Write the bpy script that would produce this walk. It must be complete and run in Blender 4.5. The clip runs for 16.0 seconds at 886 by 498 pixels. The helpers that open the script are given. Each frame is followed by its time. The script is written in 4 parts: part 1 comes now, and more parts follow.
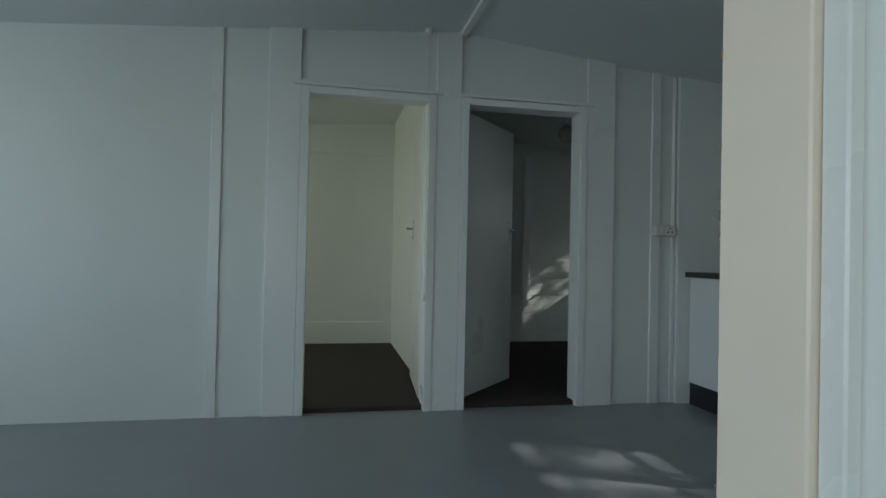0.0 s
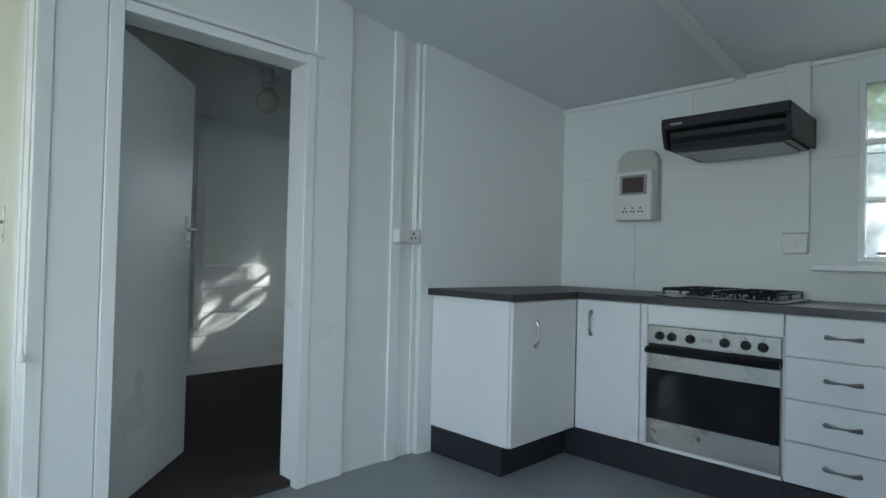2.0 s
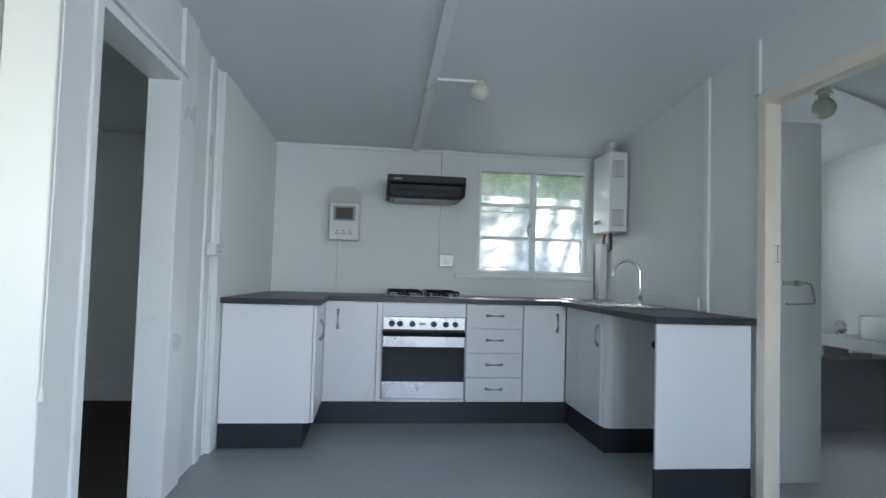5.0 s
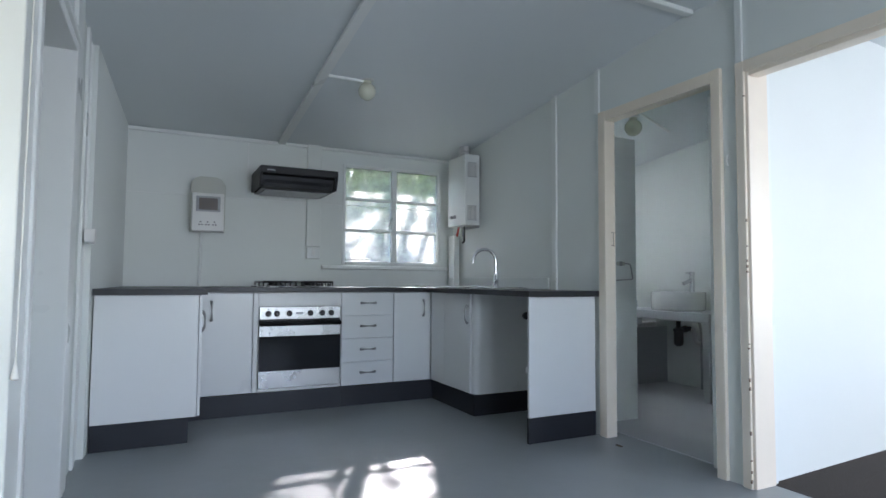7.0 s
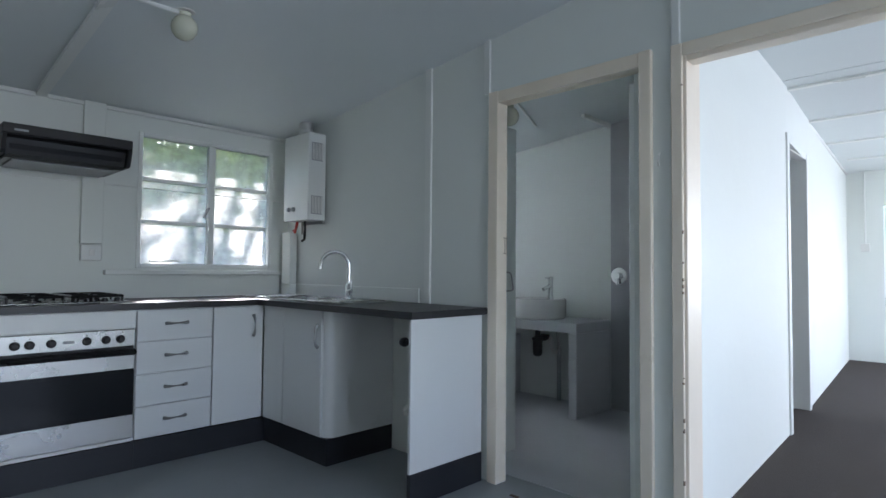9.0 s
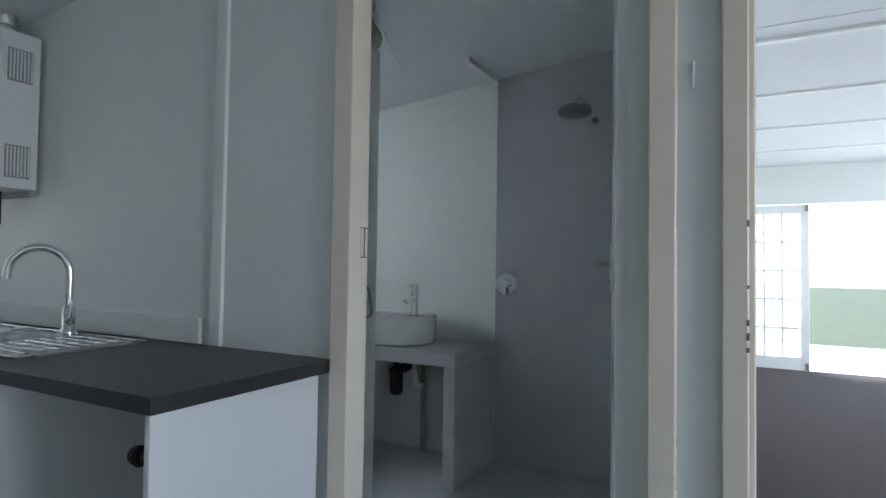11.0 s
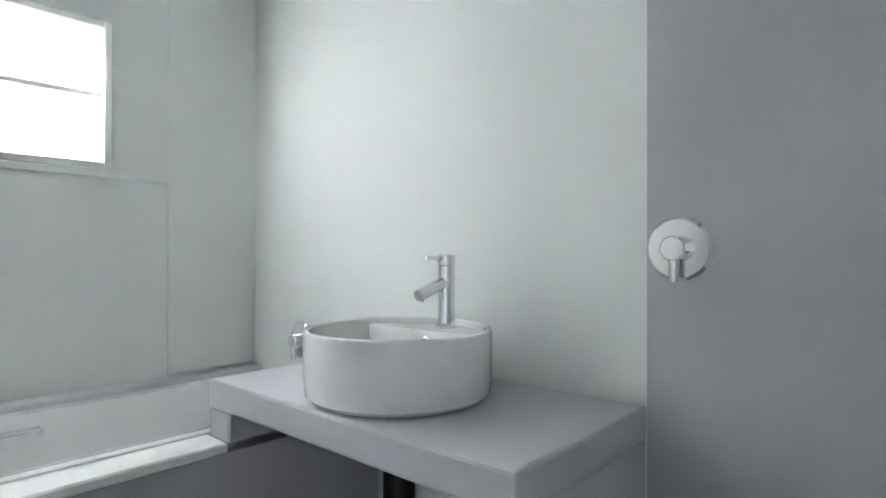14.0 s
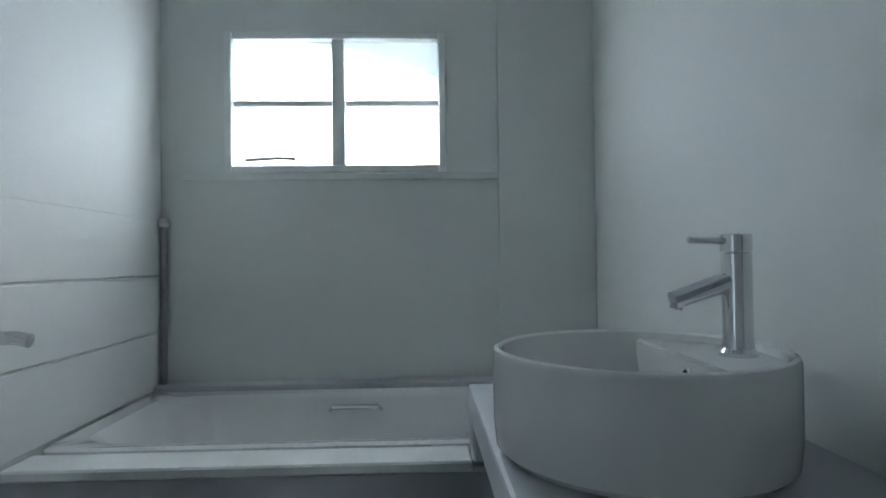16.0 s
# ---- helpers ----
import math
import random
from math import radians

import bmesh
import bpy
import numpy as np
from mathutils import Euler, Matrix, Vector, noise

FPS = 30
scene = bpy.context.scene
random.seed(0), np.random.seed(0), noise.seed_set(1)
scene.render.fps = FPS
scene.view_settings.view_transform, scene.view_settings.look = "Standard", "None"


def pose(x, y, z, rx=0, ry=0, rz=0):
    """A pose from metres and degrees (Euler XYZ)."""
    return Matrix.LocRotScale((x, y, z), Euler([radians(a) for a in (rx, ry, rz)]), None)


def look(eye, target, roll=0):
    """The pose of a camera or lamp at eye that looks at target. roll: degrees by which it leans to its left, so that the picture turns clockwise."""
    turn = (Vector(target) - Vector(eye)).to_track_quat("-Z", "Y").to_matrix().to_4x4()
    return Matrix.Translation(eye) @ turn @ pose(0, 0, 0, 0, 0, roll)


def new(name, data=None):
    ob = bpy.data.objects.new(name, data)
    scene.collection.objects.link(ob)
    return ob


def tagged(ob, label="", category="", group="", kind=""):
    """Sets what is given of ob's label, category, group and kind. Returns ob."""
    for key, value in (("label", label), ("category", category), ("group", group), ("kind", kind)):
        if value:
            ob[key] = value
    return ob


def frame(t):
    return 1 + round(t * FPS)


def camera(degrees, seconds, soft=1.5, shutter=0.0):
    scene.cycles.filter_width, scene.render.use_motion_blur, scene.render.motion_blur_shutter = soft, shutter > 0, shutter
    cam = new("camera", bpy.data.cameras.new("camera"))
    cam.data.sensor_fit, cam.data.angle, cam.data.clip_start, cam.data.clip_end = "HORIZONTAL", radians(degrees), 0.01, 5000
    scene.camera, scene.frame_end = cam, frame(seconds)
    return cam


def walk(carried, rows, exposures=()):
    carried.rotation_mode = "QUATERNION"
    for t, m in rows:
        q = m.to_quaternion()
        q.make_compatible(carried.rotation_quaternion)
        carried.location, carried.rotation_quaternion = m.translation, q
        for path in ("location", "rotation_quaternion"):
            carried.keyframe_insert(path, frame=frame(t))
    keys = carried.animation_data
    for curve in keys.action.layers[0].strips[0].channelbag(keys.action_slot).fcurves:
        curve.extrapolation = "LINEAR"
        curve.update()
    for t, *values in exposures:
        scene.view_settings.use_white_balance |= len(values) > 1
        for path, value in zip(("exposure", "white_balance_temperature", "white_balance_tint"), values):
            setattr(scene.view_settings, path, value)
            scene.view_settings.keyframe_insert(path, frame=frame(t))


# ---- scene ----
cam = camera(75.7, 16.0)
PATH = [
    (0, (0.163, 0.273, 0.979), (0.562, 2.233, 1.004), 1.2),
    (0.5, (0.184, 0.622, 0.968), (0.812, 2.521, 0.997), 1.3),
    (1, (0.29, 0.913, 0.948), (1.169, 2.709, 0.996), 1.5),
    (1.5, (0.376, 1.251, 0.979), (1.534, 2.88, 1.026), 1.5),
    (2, (0.412, 1.503, 1.07), (1.825, 2.919, 1.104), 1.4),
    (2.5, (0.281, 1.793, 1.066), (1.966, 2.868, 1.127), 1.9),
    (3, (0.032, 2.011, 1.091), (1.851, 2.839, 1.165), 2.0),
    (3.5, (-0.244, 2.29, 1.083), (1.688, 2.799, 1.171), 2.1),
    (4, (-0.523, 2.507, 1.071), (1.458, 2.76, 1.172), 2.1),
    (4.5, (-0.752, 2.752, 1.085), (1.245, 2.748, 1.183), 2.2),
    (4.7, (-0.857, 2.8, 1.092), (1.138, 2.699, 1.183), 2.0),
    (6.8, (-1.15, 3.451, 0.982), (0.664, 2.615, 1.09), 0.5),
    (7, (-1.094, 3.464, 0.967), (0.694, 2.575, 1.076), 0.4),
    (7.5, (-0.956, 3.478, 0.973), (0.762, 2.46, 1.079), 0.4),
    (8, (-0.758, 3.441, 0.993), (0.874, 2.289, 1.082), 0.3),
    (8.5, (-0.513, 3.376, 1.033), (1.029, 2.105, 1.117), 0.4),
    (9, (-0.224, 3.285, 1.097), (1.172, 1.854, 1.174), 0.5),
    (9.5, (0.045, 3.139, 1.148), (1.267, 1.557, 1.224), 0.7),
    (10, (0.292, 2.899, 1.189), (1.386, 1.227, 1.262), 0.7),
    (10.2, (0.394, 2.78, 1.195), (1.443, 1.079, 1.267), 0.6),
    (12.3, (1.08, 1.325, 1.122), (1.967, -0.468, 1.149), 1.1),
    (12.5, (1.156, 1.221, 1.165), (2.047, -0.569, 1.147), 0.6),
    (13, (1.258, 0.912, 1.126), (2.275, -0.81, 1.101), 0.7),
    (13.5, (1.411, 0.599, 1.099), (2.559, -1.039, 1.075), 0.0),
    (14, (1.52, 0.302, 1.062), (2.843, -1.197, 1.072), 0.1),
    (14.5, (1.625, 0.083, 1.044), (3.14, -1.222, 1.067), 0.0),
    (15, (1.721, -0.086, 1.008), (3.473, -1.048, 1.07), 0.3),
    (15.5, (1.702, -0.227, 1.009), (3.64, -0.719, 1.051), -0.6),
    (16, (1.622, -0.339, 1.019), (3.62, -0.409, 1.059), -0.7),
]
walk(cam, [(t, look(eye, target, roll)) for t, eye, target, roll in PATH], [(0, 1.2, 6100, 8), (0.5, 1.6, 5900, 6), (1.0, 1.85, 5850, 8), (1.5, 2.25, 5850, 10), (2, 2.55, 5850, 12), (2.5, 2.65, 5850, 12), (4, 2.85, 5900, 16), (7, 2.6, 5950, 20), (10.2, 2.35, 5850, 20), (12.5, 3.3, 6250, 20), (13, 3.75, 6300, 22), (13.5, 4.0, 6400, 24), (14, 3.75, 6350, 24), (14.5, 3.6, 6350, 26), (15.5, 3.15, 6250, 24), (16, 2.4, 5750, 18)])

# ---- world and light ----
world = bpy.data.worlds.new("sky")
scene.world = world
world.use_nodes = True
wn = world.node_tree.nodes
sky = wn.new("ShaderNodeTexSky")
sky.sky_type, sky.sun_disc = "NISHITA", False
SUN = Vector((-2.27, 1.05, -1.5)).normalized()
sky.sun_elevation = math.asin(-SUN.z)
sky.sun_rotation = math.atan2(-SUN.x, -SUN.y)
wn["Background"].inputs["Strength"].default_value = 0.15
world.node_tree.links.new(sky.outputs[0], wn["Background"].inputs["Color"])
sun_data = bpy.data.lights.new("sun", "SUN")
sun_data.energy, sun_data.angle, sun_data.color = 2.4, radians(0.85), (1.0, 0.94, 0.84)
sun = new("sun", sun_data)
sun.rotation_mode = "QUATERNION"
sun.rotation_quaternion = SUN.to_track_quat("-Z", "Y")


def window_fill_light(at, way, w, h, watts, color=(0.91, 0.97, 1.0)):
    """An added area lamp that stands in for skylight at an opening."""
    d = bpy.data.lights.new("window_fill_light", "AREA")
    d.shape, d.size, d.size_y, d.energy, d.color = "RECTANGLE", w, h, watts, color
    ob = new("window_fill_light", d)
    ob.matrix_world = look(at, Vector(at) + Vector(way))


# Unseen fill lamps for kitchen and lounge; the wide one overlaps solid wall.
window_fill_light((-3.19, 2.05, 1.35), (1, 0, 0), 1.6, 1.2, 6.5)
window_fill_light((-3.19, -2.4, 1.25), (1, 0, 0), 3.6, 1.5, 21)
window_fill_light((-2.1, -5.49, 1.40), (0, 1, 0), 1.5, 1.0, 11)
# Yellowish fill lamp added out of view to brighten the first bedroom.
window_fill_light((-3.19, 5.2, 1.45), (1, 0, 0), 1.1, 0.9, 7, (1.0, 0.97, 0.74))
# Fill lamp outside the frosted panes, tilted down towards the tub.
window_fill_light((3.90, -0.03, 1.62), (-1, 0.25, -0.75), 0.78, 0.46, 2.7)


# ---- materials ----
def material(name, color, rough=0.5, metal=0.0, vary=0.06, scale=3.0, bump=0.0, bump_scale=40.0, grain=0.0, coat=0.0, stain=None, stain_scale=2.0, stain_amount=0.3):
    m = bpy.data.materials.new(name)
    m.use_nodes = True
    nt = m.node_tree
    nd, ln = nt.nodes, nt.links
    b = nd["Principled BSDF"]
    b.inputs["Roughness"].default_value, b.inputs["Metallic"].default_value = rough, metal
    b.inputs["Coat Weight"].default_value = coat
    b.inputs["Specular IOR Level"].default_value = 0.4
    tc = nd.new("ShaderNodeTexCoord")
    geo = nd.new("ShaderNodeNewGeometry")
    big = nd.new("ShaderNodeTexNoise")
    big.inputs["Scale"].default_value, big.inputs["Detail"].default_value = scale, 5
    ln.new(geo.outputs["Position"], big.inputs["Vector"])
    fine = nd.new("ShaderNodeTexNoise")
    fine.inputs["Scale"].default_value, fine.inputs["Detail"].default_value = bump_scale, 6
    ln.new(geo.outputs["Position"], fine.inputs["Vector"])
    ramp = nd.new("ShaderNodeMix")
    ramp.data_type = "RGBA"
    ramp.inputs["A"].default_value = (*[c * (1 - vary) for c in color], 1)
    ramp.inputs["B"].default_value = (*[min(1, c * (1 + vary)) for c in color], 1)
    ln.new(big.outputs["Fac"], ramp.inputs["Factor"])
    out = ramp.outputs["Result"]
    if grain:
        g = nd.new("ShaderNodeMix")
        g.data_type, g.blend_type = "RGBA", "MULTIPLY"
        g.inputs["Factor"].default_value = grain
        ln.new(out, g.inputs["A"])
        ln.new(fine.outputs["Fac"], g.inputs["B"])
        out = g.outputs["Result"]
    if stain:
        sn = nd.new("ShaderNodeTexNoise")
        sn.inputs["Scale"].default_value, sn.inputs["Detail"].default_value = stain_scale, 8
        ln.new(geo.outputs["Position"], sn.inputs["Vector"])
        cr = nd.new("ShaderNodeMapRange")
        cr.inputs["From Min"].default_value, cr.inputs["From Max"].default_value = 0.42, 0.80
        cr.inputs["To Max"].default_value = stain_amount
        ln.new(sn.outputs["Fac"], cr.inputs["Value"])
        g = nd.new("ShaderNodeMix")
        g.data_type = "RGBA"
        ln.new(cr.outputs["Result"], g.inputs["Factor"])
        ln.new(out, g.inputs["A"])
        g.inputs["B"].default_value = (*stain, 1)
        out = g.outputs["Result"]
    ln.new(out, b.inputs["Base Color"])
    rr = nd.new("ShaderNodeMapRange")
    rr.inputs["To Min"].default_value, rr.inputs["To Max"].default_value = max(0.02, rough - 0.08 * min(1, rough * 3)), min(1, rough + 0.08 * min(1, rough * 3))
    ln.new(big.outputs["Fac"], rr.inputs["Value"])
    ln.new(rr.outputs["Result"], b.inputs["Roughness"])
    if bump:
        bp = nd.new("ShaderNodeBump")
        bp.inputs["Strength"].default_value, bp.inputs["Distance"].default_value = bump, 0.01
        ln.new(fine.outputs["Fac"], bp.inputs["Height"])
        ln.new(bp.outputs["Normal"], b.inputs["Normal"])
    return m


def glass(name, rough=0.0, tint=(0.97, 1.0, 0.98), dirt_haze=0.0):
    m = bpy.data.materials.new(name)
    m.use_nodes = True
    nd, ln = m.node_tree.nodes, m.node_tree.links
    b = nd["Principled BSDF"]
    b.inputs["Base Color"].default_value = (*tint, 1)
    b.inputs["Transmission Weight"].default_value, b.inputs["Roughness"].default_value, b.inputs["IOR"].default_value = 1.0, rough, 1.45
    # Translucent share: dust on the glass plus a pale haze that brightens the pane.
    if dirt_haze:
        d = nd.new("ShaderNodeBsdfTranslucent")
        d.inputs["Color"].default_value = (0.9, 0.92, 0.9, 1)
        mx = nd.new("ShaderNodeMixShader")
        n = nd.new("ShaderNodeTexNoise")
        n.inputs["Scale"].default_value, n.inputs["Detail"].default_value = 5, 8
        r = nd.new("ShaderNodeMapRange")
        r.inputs["From Min"].default_value, r.inputs["From Max"].default_value = 0.05, 0.8
        r.inputs["To Max"].default_value = dirt_haze
        ln.new(n.outputs["Fac"], r.inputs["Value"])
        ln.new(r.outputs["Result"], mx.inputs["Fac"])
        ln.new(b.outputs[0], mx.inputs[1])
        ln.new(d.outputs[0], mx.inputs[2])
        ln.new(mx.outputs[0], nd["Material Output"].inputs["Surface"])
    return m


WALL = material("white_wall_paint", (0.76, 0.79, 0.755), 0.6, vary=0.03, scale=1.3, bump=0.10, bump_scale=9, stain=(0.66, 0.68, 0.60), stain_scale=1.7, stain_amount=0.10)
WALL.node_tree.nodes["Principled BSDF"].inputs["Specular IOR Level"].default_value = 0.28
TRIM = material("cream_gloss_trim", (0.86, 0.77, 0.64), 0.3, vary=0.03, scale=3, bump=0.03, bump_scale=25, stain=(0.6, 0.52, 0.42), stain_scale=9, stain_amount=0.10)
WHITE_TRIM = material("white_gloss_trim", (0.80, 0.82, 0.79), 0.3, vary=0.015, scale=2, bump=0.02, bump_scale=25)
CEIL = material("ceiling_board_paint", (0.72, 0.76, 0.76), 0.5, vary=0.03, scale=1.0, bump=0.08, bump_scale=7)
FLOOR = material("grey_floor_paint", (0.30, 0.325, 0.335), 0.36, vary=0.06, scale=1.5, bump=0.12, bump_scale=14, stain=(0.22, 0.23, 0.22), stain_scale=3.2, stain_amount=0.25)
CARPET = material("brown_carpet", (0.072, 0.057, 0.048), 0.95, vary=0.2, scale=4, bump=0.9, bump_scale=260, grain=0.5)
GREY = material("grey_screed_paint", (0.45, 0.455, 0.47), 0.42, vary=0.06, scale=2.2, bump=0.10, bump_scale=11, stain=(0.39, 0.40, 0.41), stain_scale=2.6, stain_amount=0.3)
LIGHTGREY = material("light_grey_screed", (0.54, 0.55, 0.565), 0.38, vary=0.05, scale=3, bump=0.10, bump_scale=16, stain=(0.46, 0.47, 0.48), stain_scale=4, stain_amount=0.3)
MELAMINE = material("white_melamine", (0.78, 0.79, 0.78), 0.3, vary=0.015, scale=2, bump=0.02, bump_scale=60)
LAMINATE = material("dark_laminate", (0.045, 0.045, 0.048), 0.38, vary=0.2, scale=30, bump=0.06, bump_scale=200, grain=0.4)
KICK = material("black_plinth", (0.022, 0.024, 0.030), 0.42, vary=0.1, scale=8, bump=0.05, bump_scale=80)
BLACK = material("black_enamel", (0.012, 0.012, 0.013), 0.25, vary=0.1, scale=8)
BLACKPLASTIC = material("black_plastic", (0.012, 0.012, 0.013), 0.5, vary=0.1, scale=8)
DARKGLASS = material("dark_glass", (0.008, 0.009, 0.011), 0.06, vary=0.1, scale=2)
DARKGLASS.node_tree.nodes["Principled BSDF"].inputs["Specular IOR Level"].default_value = 0.25
STEEL = material("brushed_steel", (0.47, 0.47, 0.46), 0.27, 1.0, vary=0.05, scale=4, bump=0.03, bump_scale=300)
CHROME = material("chrome", (0.72, 0.73, 0.74), 0.09, 1.0, vary=0.02)
NICKEL = material("dull_nickel", (0.38, 0.38, 0.37), 0.3, 1.0, vary=0.08, scale=30)
PLASTIC = material("white_plastic", (0.72, 0.72, 0.69), 0.32, vary=0.03, scale=12)
OLDPLASTIC = material("aged_plastic", (0.50, 0.51, 0.45), 0.4, vary=0.05, scale=12)
GREYPLASTIC = material("grey_plastic", (0.32, 0.33, 0.34), 0.4, vary=0.05, scale=12)
ENAMEL = material("white_enamel", (0.74, 0.76, 0.74), 0.22, vary=0.02, scale=5, coat=0.2)
CERAMIC = material("white_ceramic", (0.80, 0.81, 0.79), 0.10, vary=0.01, scale=5, coat=0.5)
OPAL = material("opal_glass", (0.62, 0.63, 0.50), 0.2, vary=0.03, scale=9, coat=0.4)
RED = material("red_hose", (0.45, 0.05, 0.03), 0.4)
FOIL = material("crinkled_foil", (0.6, 0.6, 0.6), 0.35, 1.0, vary=0.1, scale=30, bump=0.8, bump_scale=45)
BARK = material("bark", (0.11, 0.085, 0.06), 0.9, vary=0.25, scale=14, bump=0.8, bump_scale=40)
LEAF = material("leaves", (0.12, 0.18, 0.06), 0.5, vary=0.35, scale=4)
lt, lm = LEAF.node_tree.nodes.new("ShaderNodeBsdfTranslucent"), LEAF.node_tree.nodes.new("ShaderNodeMixShader")
lt.inputs["Color"].default_value = (0.26, 0.36, 0.14, 1)
lm.inputs["Fac"].default_value = 0.6
LEAF.node_tree.links.new(LEAF.node_tree.nodes["Principled BSDF"].outputs[0], lm.inputs[1])
LEAF.node_tree.links.new(lt.outputs[0], lm.inputs[2])
LEAF.node_tree.links.new(lm.outputs[0], LEAF.node_tree.nodes["Material Output"].inputs["Surface"])
GRASS = material("grass", (0.09, 0.12, 0.05), 0.9, vary=0.3, scale=2, bump=0.6, bump_scale=60, grain=0.4)
WORN = material("worn_bare_wood", (0.26, 0.19, 0.13), 0.7, vary=0.2, scale=40)
CONCRETE = material("pale_concrete", (0.55, 0.54, 0.50), 0.8, vary=0.12, scale=3, bump=0.2, bump_scale=60)
# Haze set beyond the dust to pale the view; on frosted panes it spreads light.
PANE = glass("clear_pane", 0.05, dirt_haze=0.62)
FROST = glass("frosted_pane", 0.55, dirt_haze=0.36)


# ---- mesh helpers ----
def part(name, bm, mat, parent=None, label="", smooth=False):
    me = bpy.data.meshes.new(name)
    bmesh.ops.recalc_face_normals(bm, faces=bm.faces)
    if smooth:
        for f in bm.faces:
            f.smooth = True
        for e in bm.edges:
            if len(e.link_faces) == 2 and e.calc_face_angle() > 0.6:
                e.smooth = False
    bm.to_mesh(me)
    bm.free()
    me.materials.append(mat)
    ob = new(name, me)
    if parent:
        ob.parent = parent
        ob.matrix_parent_inverse = Matrix.Translation(parent.location).inverted()
    if label:
        ob["label"] = label
    return ob


def thing(name, at, label, category, group="", kind=""):
    ob = new(name)
    ob.location = at
    ob.empty_display_size = 0.1
    return tagged(ob, label, category, group, kind)


def box(x0, x1, y0, y1, z0, z1, bevel=0.0, bm=None, segments=1):
    own = bmesh.new()
    bmesh.ops.create_cube(own, size=1)
    for v in own.verts:
        v.co = Vector(((x0 + x1) / 2 + v.co.x * (x1 - x0), (y0 + y1) / 2 + v.co.y * (y1 - y0), (z0 + z1) / 2 + v.co.z * (z1 - z0)))
    if bevel:
        bmesh.ops.bevel(own, geom=own.edges[:] + own.verts[:], offset=bevel, segments=segments, affect="EDGES", profile=0.6)
    return merge(bm, own)


def merge(bm, own):
    if bm is None:
        return own
    me = bpy.data.meshes.new("tmp")
    own.to_mesh(me)
    own.free()
    bm.from_mesh(me)
    bpy.data.meshes.remove(me)
    return bm


def prism(points, axis, lo, hi, bevel=0.0, bm=None):
    """A closed outline in the two other axes, carried along one axis from lo to hi."""
    own = bmesh.new()
    def at(u, v, w):
        return {"x": (w, u, v), "y": (u, w, v), "z": (u, v, w)}[axis]
    a = [own.verts.new(at(u, v, lo)) for u, v in points]
    b = [own.verts.new(at(u, v, hi)) for u, v in points]
    own.faces.new(a)
    own.faces.new(b)
    for i in range(len(a)):
        own.faces.new((a[i - 1], a[i], b[i], b[i - 1]))
    if bevel:
        bmesh.ops.bevel(own, geom=own.edges[:], offset=bevel, segments=2, affect="EDGES")
    return merge(bm, own)


def tube(points, r, bm=None, n=12, closed=False):
    own = bmesh.new()
    pts = [Vector(p) for p in points]
    rings, ref = [], None
    for i, p in enumerate(pts):
        d = (pts[min(i + 1, len(pts) - 1)] - pts[max(i - 1, 0)]).normalized()
        if ref is None:
            ref = d.orthogonal().normalized()
        ref = (ref - d * ref.dot(d)).normalized()
        side = d.cross(ref)
        rad = r[i] if isinstance(r, (list, tuple)) else r
        rings.append([own.verts.new(p + (ref * math.cos(a) + side * math.sin(a)) * rad) for a in (2 * math.pi * k / n for k in range(n))])
    for a, b in zip(rings, rings[1:]):
        for k in range(n):
            own.faces.new((a[k - 1], a[k], b[k], b[k - 1]))
    own.faces.new(rings[0])
    own.faces.new(rings[-1])
    return merge(bm, own)


def arc(center, r, a0, a1, u, v, n=10):
    c, u, v = Vector(center), Vector(u), Vector(v)
    return [c + u * r * math.cos(a) + v * r * math.sin(a) for a in (radians(a0 + (a1 - a0) * k / n) for k in range(n + 1))]


def lathe(profile, at, axis=(0, 0, 1), n=32, bm=None):
    """profile: (radius, height) pairs turned about an axis."""
    own = bmesh.new()
    q = Vector((0, 0, 1)).rotation_difference(Vector(axis))
    rings = []
    for r, h in profile:
        rings.append([own.verts.new(Vector(at) + q @ Vector((max(r, 1e-4) * math.cos(a), max(r, 1e-4) * math.sin(a), h))) for a in (2 * math.pi * k / n for k in range(n))])
    for a, b in zip(rings, rings[1:]):
        for k in range(n):
            own.faces.new((a[k - 1], a[k], b[k], b[k - 1]))
    own.faces.new(rings[0])
    own.faces.new(rings[-1])
    return merge(bm, own)


